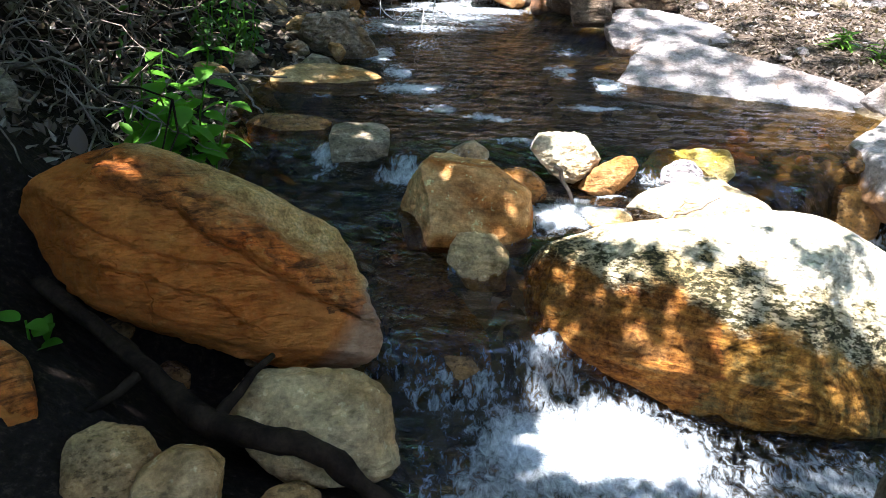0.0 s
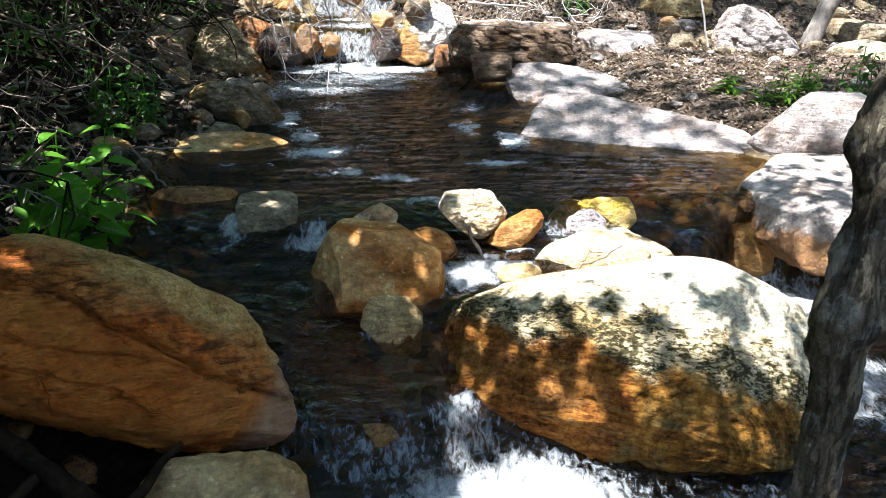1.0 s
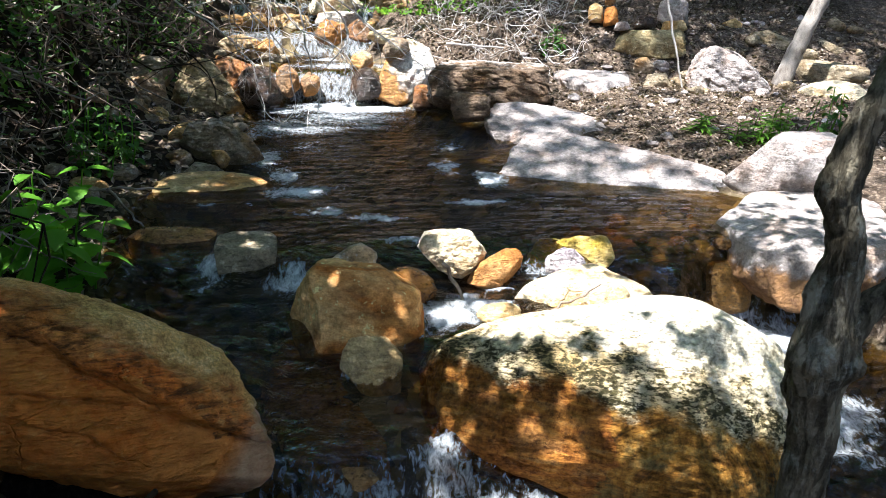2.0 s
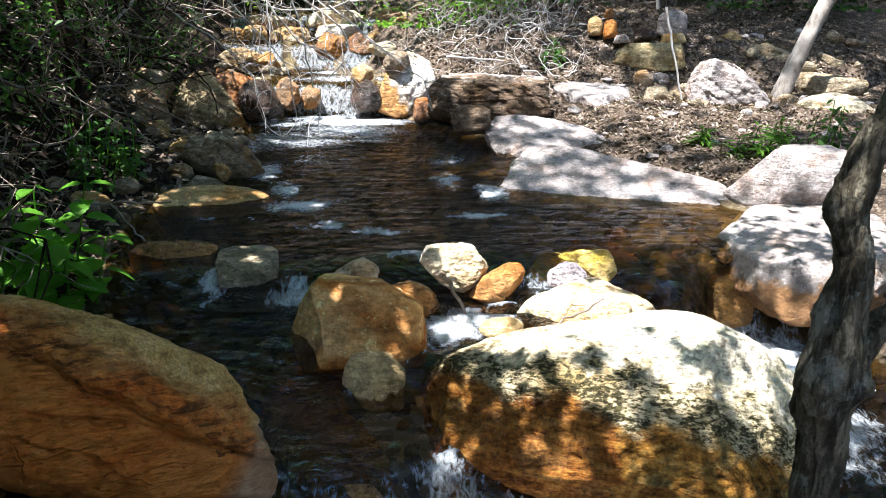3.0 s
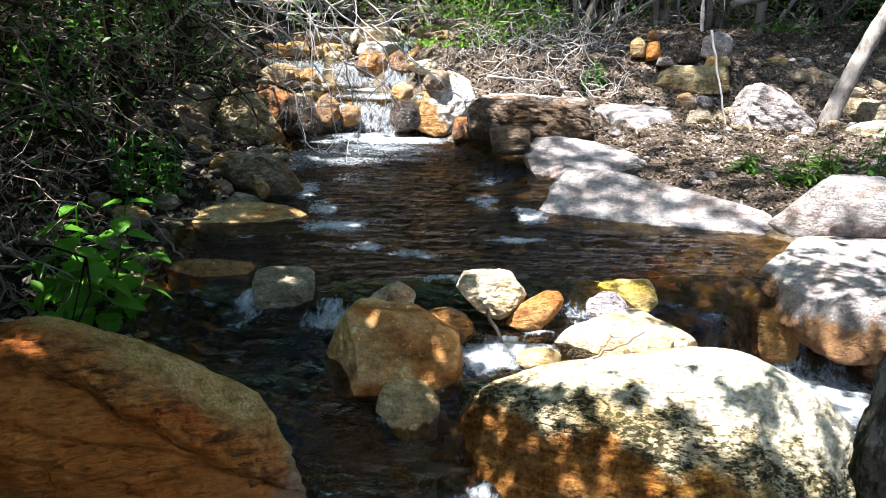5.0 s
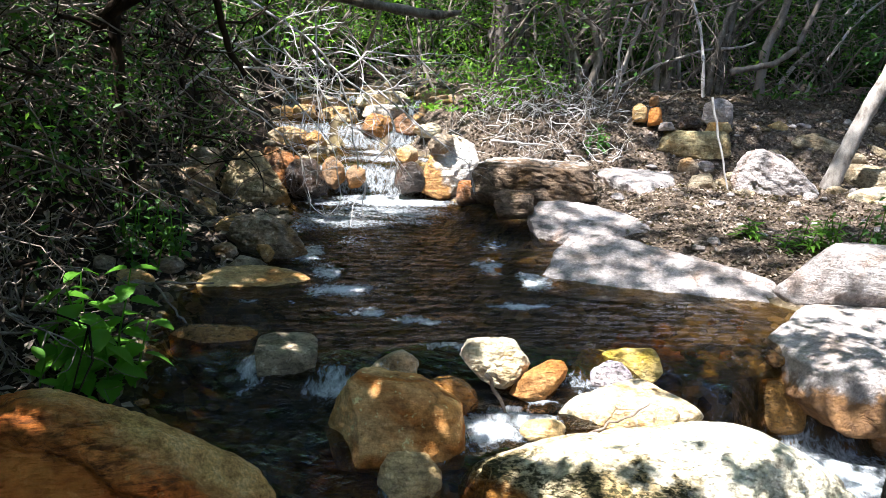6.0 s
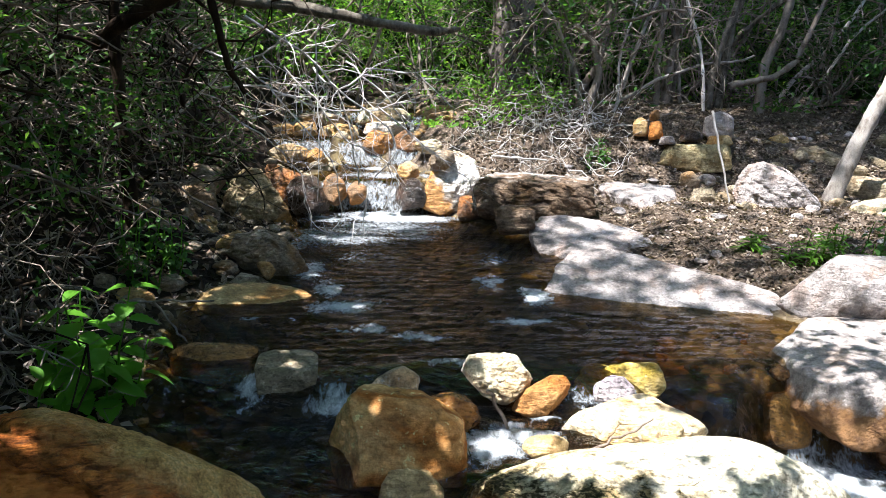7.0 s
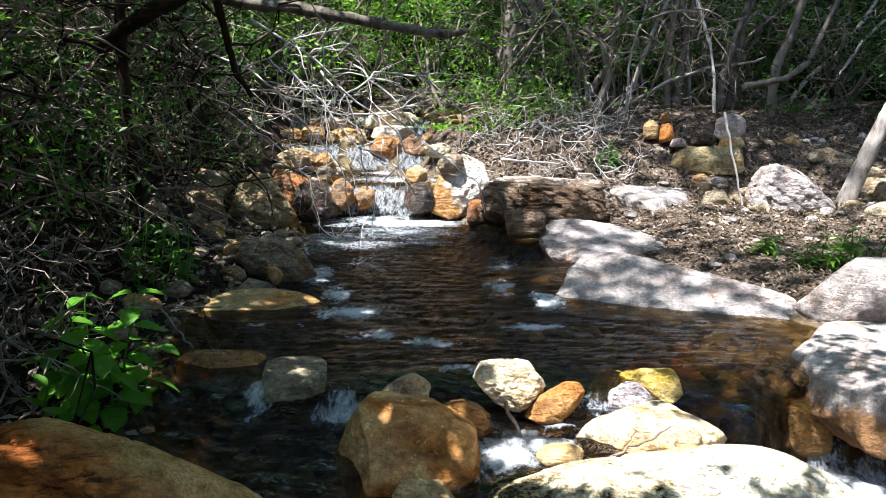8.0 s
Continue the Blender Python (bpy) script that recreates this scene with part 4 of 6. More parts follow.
rock("stone", (2.346, 8.100, 0.794), -15.3, -3.9, 0.09, [(-179, 0.070), (-87, 0.101), (6, 0.073), (62, 0.083), (133, 0.082)], mat="tan", label="tan stone of a small stack on the bank", q=3, sub=3, rough=0.06, facets=5)
rock("stone", (2.483, 8.020, 0.763), -16.4, -4.2, 0.09, [(-76, 0.088), (13, 0.066), (104, 0.091), (178, 0.066)], mat="orange", label="orange stone of a small stack on the bank", q=3, sub=3, rough=0.06, facets=5)
rock("stone", (2.472, 8.060, 0.912), -16.3, -3.1, 0.06, [(-87, 0.055), (16, 0.047), (107, 0.044), (174, 0.049)], mat="rust", label="rust-brown top stone of a small stack", q=3, sub=3, rough=0.06, facets=5)
rock("stone", (2.573, 7.900, 0.684), -17.3, -4.8, 0.08, [(-86, 0.044), (30, 0.059), (98, 0.039), (165, 0.070)], mat="pale", label="low pale stone on the bank", q=3, sub=3, rough=0.06, facets=5)
rock("stone", (3.094, 8.000, 0.820), -20.5, -3.7, 0.15, [(-114, 0.133), (-73, 0.150), (6, 0.145), (73, 0.148), (116, 0.133), (176, 0.134)], mat="pale", label="pale block on top of another stone", q=4, sub=4, rough=0.06, facets=6)
rock("stone", (3.095, 7.920, 0.677), -20.7, -4.7, 0.13, [(-99, 0.065), (-66, 0.070), (32, 0.109), (96, 0.064), (161, 0.112)], mat="tan", label="rounded tan stone under a pale block", q=3, sub=4, rough=0.05, facets=4)
rock("stone", (2.692, 7.500, 0.338), -19.0, -7.5, 0.10, [(-102, 0.076), (-11, 0.098), (48, 0.087), (108, 0.092), (171, 0.093)], mat="greybrown", label="round grey-brown stone on the bank", q=2.3, sub=4, rough=0.05, facets=4)
rock("stone", (2.722, 7.200, 0.217), -19.9, -8.7, 0.13, [(-98, 0.118), (-57, 0.100), (26, 0.121), (104, 0.101), (166, 0.110)], mat="greytan", label="round grey stone on the bank", q=2.3, sub=4, rough=0.06, facets=4)
rock("boulder", (3.339, 7.100, 0.253), -24.5, -8.2, 0.35, [(-124, 0.244), (-115, 0.238), (-64, 0.336), (-17, 0.422), (46, 0.251), (79, 0.276), (123, 0.358), (164, 0.371)], mat="pale", label="pale fissured boulder on the bank", q=3.2, sub=6, rough=0.06, facets=5, strata=0.025, edge=0.6)
rock("boulder", (4.370, 7.300, 0.331), -30.4, -7.1, 0.30, [(-98, 0.154), (-79, 0.129), (8, 0.402), (83, 0.116), (149, 0.311)], mat="greytan", label="grey-tan rock at the foot of a leaning tree", q=3, sub=4, rough=0.07, facets=6, flat=0.6)
rock("boulder", (4.108, 6.600, 0.219), -31.4, -8.6, 0.28, [(-130, 0.292), (-83, 0.143), (-39, 0.237), (66, 0.178), (98, 0.143), (118, 0.182), (161, 0.316)], mat="cream", label="bright cream boulder on the bank", q=2.6, sub=5, rough=0.05, facets=4, flat=0.3)
rock("boulder", (3.906, 6.100, 0.044), -32.1, -10.6, 0.28, [(-123, 0.224), (-84, 0.143), (-17, 0.246), (63, 0.155), (104, 0.148), (163, 0.239)], mat="pale", label="pale sunlit rock on the bank", q=2.8, sub=4, rough=0.06, facets=4, flat=0.3)
rock("stone", (3.755, 8.100, 0.640), -24.3, -4.7, 0.15, [(-99, 0.087), (6, 0.141), (56, 0.120), (116, 0.101), (160, 0.106)], mat="tan", label="tan stone at the edge of the wood", q=3, sub=4, rough=0.06, facets=5)
rock("boulder", (4.085, 7.800, 0.494), -27.1, -5.7, 0.25, [(-125, 0.220), (-90, 0.161), (1, 0.270), (68, 0.175), (99, 0.182), (170, 0.263)], mat="greytan", label="grey-tan rock at the edge of the wood", q=3, sub=4, rough=0.08, facets=6)
rock("boulder", (4.615, 7.750, 0.481), -30.3, -5.7, 0.25, [(-101, 0.105), (-27, 0.199), (75, 0.088), (166, 0.206)], mat="greytan", label="grey-tan rock behind a leaning tree", q=3, sub=4, rough=0.08, facets=6)
rock("boulder", (3.332, 6.150, 0.060), -27.8, -10.8, 0.25, [(-107, 0.157), (-87, 0.119), (-15, 0.253), (65, 0.148), (105, 0.128), (151, 0.210)], mat="pale", label="pale rock beside a fern", q=2.6, sub=4, rough=0.06, facets=4, flat=0.3)
rock("charred_heap", (2.808, 7.950, 0.736), -18.7, -4.3, 0.09, [(-86, 0.072), (5, 0.114), (59, 0.068), (118, 0.058), (169, 0.092)], mat="wetdark", label="dark charred heap between the bank stones", q=2.5, sub=4, rough=0.2, facets=4)

# the shaded left bank
rock("boulder", (-0.792, 4.620, -0.009), 11.9, -16.6, 0.30, [(-159, 0.349), (-96, 0.12), (-88, 0.109), (-49, 0.304), (53, 0.196), (64, 0.149), (81, 0.097), (89, 0.089), (98, 0.113), (133, 0.274)], mat="tan", label="low tan slab at the water edge, in shade", q=2.8, sub=5, rough=0.05, facets=4, flat=0.7, slope=6, edge=0.3)
rock("stone", (-1.105, 4.980, 0.024), 14.5, -15.0, 0.16, [(-176, 0.118), (-88, 0.066), (-46, 0.086), (13, 0.135), (93, 0.06), (147, 0.099)], mat="greytan", label="flat grey stone on the low slab", q=4, sub=4, rough=0.05, facets=6, flat=0.8, slope=10, edge=0.5)
rock("stone", (-0.886, 4.900, 0.007), 12.3, -15.5, 0.12, [(-103, 0.042), (-85, 0.04), (50, 0.063), (74, 0.041), (132, 0.081)], mat="greytan", label="grey wedge of stone on the low slab", q=3.2, sub=4, rough=0.08, facets=7, edge=0.5)
rock("stone", (-0.784, 4.920, 0.070), 11.1, -14.8, 0.07, [(-144, 0.046), (-85, 0.058), (-4, 0.055), (34, 0.048), (86, 0.054), (179, 0.058)], mat="gold", label="small tan stone on the low slab", q=3, sub=4, rough=0.06, facets=5)
rock("stone", (-1.256, 5.250, 0.035), 15.4, -14.0, 0.06, [(-159, 0.059), (-89, 0.03), (-51, 0.031), (29, 0.058), (105, 0.028)], mat="cream", label="small white stone on the bank", q=3, sub=3, rough=0.06, facets=5)
rock("boulder", (-0.810, 5.250, 0.090), 10.6, -13.7, 0.30, [(-122, 0.171), (-94, 0.176), (-76, 0.213), (26, 0.166), (37, 0.136), (53, 0.124), (68, 0.146), (135, 0.258), (152, 0.262)], mat="greybrown", label="dark grey-brown slanting rock at the water edge", q=3.0, sub=6, rough=0.07, facets=9, strata=0.02, edge=0.7)
rock("boulder", (-1.134, 5.450, 0.049), 13.6, -13.5, 0.22, [(-129, 0.157), (-89, 0.114), (8, 0.16), (31, 0.141), (114, 0.116), (132, 0.122)], mat="ochre", label="shadowed ochre rock leaning behind a dark slab", q=3.2, sub=5, rough=0.07, facets=8, edge=0.6)
rock("boulder", (-1.218, 6.750, 0.157), 11.7, -10.1, 0.34, [(-105, 0.273), (-85, 0.273), (-16, 0.34), (27, 0.199), (37, 0.199), (96, 0.365), (154, 0.267), (172, 0.274)], mat="slabby", label="large slanting tan slab with an orange foot beside the falls", q=3.2, sub=6, rough=0.06, facets=9, strata=0.025, edge=0.7)
rock("boulder", (-1.484, 5.750, 0.076), 16.2, -12.4, 0.30, [(-165, 0.158), (-147, 0.146), (-104, 0.142), (-73, 0.165), (13, 0.201), (70, 0.142), (96, 0.127), (113, 0.139)], mat="olive", label="olive-tan rock half hidden by leaves on the shaded bank", q=3.2, sub=5, rough=0.07, facets=7, edge=0.5)
rock("stone", (-1.421, 5.950, 0.159), 15.1, -11.3, 0.14, [(-133, 0.061), (-84, 0.056), (26, 0.066), (71, 0.048), (119, 0.062)], mat="gold", label="rounded tan stone on the shaded bank", q=3.2, sub=4, rough=0.08, facets=7, edge=0.5)
rock("boulder", (-1.656, 6.300, 0.232), 16.3, -10.0, 0.35, [(-167, 0.236), (-102, 0.192), (-81, 0.202), (3, 0.261), (65, 0.203), (100, 0.184), (134, 0.21)], mat="greybrown", label="grey-brown rock in the shaded bank", q=3.2, sub=5, rough=0.07, facets=7, edge=0.5)
rock("boulder", (-1.756, 6.900, 0.323), 15.7, -8.4, 0.35, [(-103, 0.143), (-75, 0.146), (21, 0.222), (84, 0.136), (111, 0.141), (178, 0.215)], mat="greybrown", label="grey-brown rock under the brush", q=3.2, sub=5, rough=0.07, facets=7, edge=0.5)
rock("boulder", (-2.193, 5.600, 0.166), 23.2, -11.4, 0.30, [(-114, 0.164), (-77, 0.155), (1, 0.172), (59, 0.175), (116, 0.154), (171, 0.166)], mat="greybrown", label="grey-brown rock buried in brush", q=3.2, sub=5, rough=0.07, facets=7, edge=0.5)
rock("boulder", (-2.445, 5.300, -0.010), 26.7, -13.3, 0.30, [(-116, 0.185), (-81, 0.159), (-5, 0.163), (47, 0.198), (115, 0.165), (176, 0.153)], mat="greybrown", label="grey-brown rock buried in brush", q=3.2, sub=5, rough=0.07, facets=7, edge=0.5)
rock("boulder", (-1.397, 4.350, 0.035), 20.1, -16.4, 0.20, [(-157, 0.105), (-92, 0.098), (-40, 0.113), (23, 0.097), (62, 0.078), (95, 0.084), (135, 0.107)], mat="tan", label="tan rock behind the green plant", q=2.6, sub=4, rough=0.06, facets=5, flat=0.4, edge=0.4)
rock("stone", (-1.674, 4.750, 0.029), 21.6, -15.0, 0.20, [(-133, 0.067), (-78, 0.057), (34, 0.076), (79, 0.043), (114, 0.062)], mat="greybrown", label="grey-brown stone in the brush", q=3.2, sub=4, rough=0.08, facets=7, edge=0.5)

# the falls: blocks in steps, wet and rust-stained below, gold and bleached above
rock("boulder", (-0.833, 7.050, 0.207), 8.1, -9.4, 0.22, [(-164, 0.17), (-82, 0.188), (3, 0.18), (47, 0.153), (97, 0.144), (141, 0.172)], mat="wetdark", label="dark wet rock in the falls", q=3.2, sub=5, rough=0.07, facets=7, edge=0.5)
rock("boulder", (-1.032, 7.250, 0.255), 9.4, -8.7, 0.30, [(-152, 0.19), (-111, 0.165), (-72, 0.199), (20, 0.224), (63, 0.122), (72, 0.121), (128, 0.252)], mat="rustwet", label="wet brown slanting block beside the falls", q=3.2, sub=5, rough=0.07, facets=7, edge=0.5)
rock("boulder", (-0.638, 7.350, 0.194), 6.3, -9.1, 0.14, [(-152, 0.12), (-79, 0.148), (5, 0.109), (49, 0.128), (121, 0.132), (172, 0.092)], mat="rust", label="rust-orange wet stone in the falls", q=3.2, sub=5, rough=0.07, facets=7, edge=0.5)
rock("stone", (-0.427, 7.400, 0.164), 4.6, -9.3, 0.12, [(-174, 0.091), (-77, 0.103), (5, 0.09), (62, 0.091), (126, 0.091)], mat="rust", label="rust-stained stone in the falls", q=3.2, sub=4, rough=0.08, facets=7, edge=0.5)
rock("boulder", (0.071, 7.300, 0.179), 0.7, -9.4, 0.18, [(-142, 0.142), (-79, 0.145), (2, 0.132), (45, 0.137), (103, 0.141), (173, 0.127)], mat="wetdark", label="dark wet rock beside the falls", q=3.2, sub=5, rough=0.07, facets=7, edge=0.5)
rock("stone", (0.034, 7.500, 0.359), 0.9, -7.8, 0.13, [(-156, 0.115), (-88, 0.097), (-37, 0.106), (20, 0.109), (71, 0.103), (121, 0.091), (163, 0.094)], mat="gold", label="rounded golden stone on the lip of the falls", q=2.5, sub=4, rough=0.05, facets=5)
rock("boulder", (0.445, 7.450, 0.252), -2.3, -8.6, 0.30, [(-114, 0.357), (-78, 0.33), (-25, 0.254), (1, 0.247), (29, 0.308), (98, 0.312), (134, 0.245), (160, 0.218), (173, 0.238)], mat="pillar", label="bleached rock with an orange flank beside the falls", q=3.4, sub=6, rough=0.06, facets=5, edge=0.3)
rock("stone", (0.346, 7.350, 0.500), -1.5, -6.8, 0.12, [(-157, 0.125), (-94, 0.096), (-51, 0.107), (10, 0.119), (71, 0.103), (111, 0.092), (150, 0.098)], mat="greybrown", label="rounded grey-brown boulder resting on the bleached rock", q=2.5, sub=4, rough=0.05, facets=5)
rock("stone", (0.596, 7.100, 0.087), -3.6, -10.4, 0.14, [(-136, 0.124), (-78, 0.126), (-8, 0.099), (23, 0.105), (108, 0.138), (168, 0.101)], mat="rustwet", label="dark rusty stones at the foot of the bleached rock", q=3.2, sub=4, rough=0.08, facets=7, edge=0.5)
rock("boulder", (-1.205, 8.350, 0.393), 9.4, -6.6, 0.26, [(-141, 0.179), (-87, 0.127), (4, 0.214), (67, 0.123), (99, 0.104), (126, 0.141)], mat="gold", label="golden block of the middle step", q=3.2, sub=5, rough=0.07, facets=7, edge=0.5)
rock("stone", (-0.895, 8.250, 0.385), 7.4, -6.8, 0.16, [(-164, 0.104), (-76, 0.104), (21, 0.092), (53, 0.075), (108, 0.104)], mat="ochre", label="wet ochre stone of the middle step", q=3.2, sub=4, rough=0.08, facets=7, edge=0.5)
rock("stone", (-1.611, 8.700, 0.390), 11.6, -6.3, 0.22, [(-130, 0.102), (-68, 0.096), (28, 0.119), (83, 0.08), (143, 0.117)], mat="rust", label="rusty stone at the side of the middle step", q=3.2, sub=4, rough=0.08, facets=7, edge=0.5)
rock("boulder", (-0.319, 8.750, 0.479), 3.1, -5.8, 0.20, [(-110, 0.149), (-62, 0.154), (12, 0.166), (72, 0.145), (124, 0.147), (177, 0.161)], mat="rust", label="rust-brown boulder of the upper step", q=3.2, sub=5, rough=0.07, facets=7, edge=0.5)
rock("stone", (-0.019, 8.800, 0.506), 1.1, -5.6, 0.20, [(-86, 0.134), (5, 0.134), (75, 0.119), (127, 0.111), (174, 0.122)], mat="rustwet", label="dark rusty stone of the upper step", q=3.2, sub=4, rough=0.08, facets=7, edge=0.5)
rock("stone", (0.226, 8.400, 0.508), -0.5, -5.9, 0.20, [(-105, 0.08), (-63, 0.087), (57, 0.104), (99, 0.065), (146, 0.121)], mat="cream", label="pale stone beside the upper step", q=3.2, sub=4, rough=0.08, facets=7, edge=0.5)
rock("boulder", (-1.425, 9.200, 0.537), 9.9, -5.1, 0.25, [(-90, 0.106), (8, 0.13), (104, 0.103), (171, 0.125)], mat="gold", label="golden ledge block above the falls", q=5, sub=5, rough=0.06, facets=8, flat=0.9, edge=0.7)
rock("boulder", (-1.170, 9.250, 0.546), 8.3, -5.1, 0.25, [(-86, 0.121), (7, 0.133), (100, 0.119), (176, 0.13)], mat="ochre", label="ochre ledge block above the falls", q=5, sub=5, rough=0.06, facets=8, flat=0.9, edge=0.7)
rock("boulder", (-0.795, 9.300, 0.528), 5.9, -5.2, 0.25, [(-95, 0.127), (-72, 0.124), (5, 0.22), (81, 0.127), (105, 0.123), (172, 0.219)], mat="gold", label="golden ledge block above the falls", q=5, sub=5, rough=0.06, facets=8, flat=0.9, edge=0.7)
rock("boulder", (-1.792, 9.150, 0.499), 12.2, -5.4, 0.25, [(-89, 0.103), (4, 0.231), (69, 0.118), (109, 0.114), (174, 0.231)], mat="orange", label="orange-stained ledge stone above the falls", q=3.2, sub=5, rough=0.07, facets=7, edge=0.5)
rock("stone", (-1.042, 9.600, 0.677), 7.2, -4.1, 0.30, [(-94, 0.078), (-7, 0.284), (74, 0.088), (101, 0.094), (148, 0.229)], mat="greytan", label="flat grey ledge stone above the falls", q=4, sub=4, rough=0.06, facets=7, flat=0.9, edge=0.6)
rock("stone", (-0.349, 9.700, 0.727), 3.0, -3.8, 0.30, [(-90, 0.107), (-64, 0.179), (53, 0.229), (95, 0.103), (108, 0.104), (144, 0.279)], mat="cream", label="pale ledge stone above the falls", q=4, sub=5, rough=0.06, facets=8, flat=0.9, edge=0.6)
rock("stone", (-0.248, 9.400, 0.604), 2.5, -4.7, 0.25, [(-88, 0.079), (-65, 0.112), (37, 0.232), (99, 0.083), (164, 0.278)], mat="bleached", label="bleached flat ledge stone above the falls", q=4, sub=4, rough=0.06, facets=7, flat=0.9, edge=0.6)
rock("stone", (0.211, 9.800, 0.764), -0.3, -3.5, 0.20, [(-88, 0.07), (-68, 0.054), (33, 0.164), (105, 0.059), (144, 0.104)], mat="gold", label="golden stone at the top of the falls", q=3.2, sub=4, rough=0.08, facets=7, edge=0.5)
rock("boulder", (0.380, 9.300, 0.654), -1.4, -4.4, 0.30, [(-95, 0.197), (-71, 0.161), (-31, 0.24), (75, 0.198), (98, 0.154), (130, 0.176), (166, 0.235)], mat="greybrown", label="dark grey rock beside the upper step", q=3.2, sub=5, rough=0.07, facets=7, edge=0.5)
rock("stone", (-0.285, 9.900, 0.844), 2.6, -3.0, 0.25, [(-90, 0.073), (-19, 0.232), (74, 0.095), (100, 0.075), (149, 0.212)], mat="greytan", label="grey stone at the top of the falls", q=3.2, sub=4, rough=0.08, facets=7, edge=0.5)
rock("stone", (-1.866, 9.500, 0.601), 12.2, -4.5, 0.25, [(-96, 0.072), (-73, 0.071), (59, 0.115), (94, 0.064), (137, 0.125)], mat="cream", label="pale stone at the side of the upper step", q=3.2, sub=4, rough=0.08, facets=7, edge=0.5)
rock("stone", (-1.616, 9.900, 0.664), 10.3, -4.0, 0.30, [(-98, 0.1), (-78, 0.079), (29, 0.239), (96, 0.079), (122, 0.12)], mat="greytan", label="grey stone at the top of the falls", q=3.2, sub=4, rough=0.08, facets=7, edge=0.5)

# the stones at the foot of the camera side
rock("boulder", (-0.257, 1.700, -0.187), 12.9, -38.9, 0.20, [(-178, 0.237), (-143, 0.174), (-105, 0.149), (-88, 0.168), (-8, 0.217), (9, 0.195), (50, 0.18), (83, 0.145), (107, 0.195)], mat="tan", label="squared ochre block under the large russet boulder", q=4.5, sub=6, rough=0.05, facets=4, edge=0.4)
rock("stone", (-0.649, 1.340, -0.060), 30.5, -39.5, 0.14, [(-107, 0.116), (-61, 0.112), (-17, 0.102), (17, 0.108), (56, 0.114), (104, 0.103), (155, 0.102), (172, 0.101)], mat="ochre", label="olive-tan round stone in deep shade", q=2.5, sub=5, rough=0.05, facets=5, edge=0.4)
rock("stone", (-0.490, 1.320, -0.071), 25.5, -41.5, 0.13, [(-176, 0.109), (-104, 0.083), (-11, 0.109), (40, 0.105), (77, 0.085), (118, 0.079), (147, 0.086)], mat="tan", label="tan stone in deep shade", q=3, sub=5, rough=0.05, facets=4)
rock("stone", (-0.261, 1.400, -0.176), 15.7, -43.9, 0.10, [(-97, 0.050), (3, 0.071), (58, 0.053), (96, 0.046), (132, 0.059), (177, 0.078)], mat="ochre", label="ochre stone in deep shade", q=2.8, sub=4, rough=0.06, facets=4)
rock("boulder", (-0.954, 1.450, -0.041), 37.2, -34.8, 0.15, [(-141, 0.156), (-75, 0.171), (-21, 0.094), (-4, 0.079), (27, 0.128), (99, 0.190), (165, 0.079)], mat="russet", label="russet stone in deep shade", q=2.8, sub=5, rough=0.06, facets=4)
rock("boulder", (-1.733, 2.900, 0.294), 32.9, -14.8, 0.15, [(-103, 0.121), (-61, 0.102), (-3, 0.076), (29, 0.089), (112, 0.097), (168, 0.082)], mat="greytan", label="grey-tan rock at the edge of the brush", q=2.6, sub=4, rough=0.06, facets=4)

# ---- plants: building blocks ----
def tubes(lines, sides=5):
    """Vertices and faces of tapering tubes along lines of (points, radii)."""
    V, F, n0 = [], [], 0
    a = np.arange(sides) * 2 * np.pi / sides
    ring = np.stack([np.cos(a), np.sin(a)], 1)
    for pts, rad in lines:
        pts, rad = np.asarray(pts, float), np.asarray(rad, float)
        t = np.gradient(pts, axis=0)
        t /= np.linalg.norm(t, axis=1)[:, None] + 1e-9
        ref = np.where(np.abs(t[:, 2:3]) > 0.9, [[1.0, 0, 0]], [[0, 0, 1.0]])
        u = np.cross(t, ref)
        u /= np.linalg.norm(u, axis=1)[:, None] + 1e-9
        w = np.cross(t, u)
        v = pts[:, None] + rad[:, None, None] * (ring[None, :, :1] * u[:, None] + ring[None, :, 1:] * w[:, None])
        n = len(pts)
        V.append(v.reshape(-1, 3))
        i = np.arange((n - 1) * sides)
        r, c = i // sides, i % sides
        q = np.stack([r * sides + c, r * sides + (c + 1) % sides, (r + 1) * sides + (c + 1) % sides, (r + 1) * sides + c], 1)
        F.append(q + n0)
        n0 += n * sides
    return np.concatenate(V), np.concatenate(F)


def wander(rng, start, way, length, n=8, curl=0.35, droop=0.0):
    way = np.array(way, float)
    way /= np.linalg.norm(way)
    p = np.array(start, float)
    out = [p.copy()]
    for _ in range(n - 1):
        way = way + curl * rng.normal(size=3) * 0.6 + (0, 0, -droop)
        way /= np.linalg.norm(way)
        p = p + way * length / (n - 1)
        out.append(p.copy())
    return np.array(out)


def taper(n, r0, r1):
    return r0 + (r1 - r0) * np.linspace(0, 1, n) ** 0.8


def grow(rng, start, way, length, r0, levels, kids=4, curl=0.3, droop=0.0, n=8, spread_=0.9, shrink=0.55):
    """A branch with side branches: lines of (points, radii), and the tips."""
    pts = wander(rng, start, way, length, n, curl, droop)
    lines, tips = [(pts, taper(n, r0, r0 * 0.35))], [pts[-1]]
    if levels > 0:
        for _ in range(kids):
            k = rng.randint(max(1, n // 4), n)
            d = pts[k] - pts[k - 1]
            d = d / np.linalg.norm(d) + spread_ * rng.normal(size=3)
            ln, tp = grow(rng, pts[k], d, length * shrink * rng.uniform(0.6, 1.2), r0 * 0.45, levels - 1, max(2, kids - 1), curl, droop, max(4, n - 2), spread_, shrink)
            lines += ln
            tips += tp
    return lines, tips


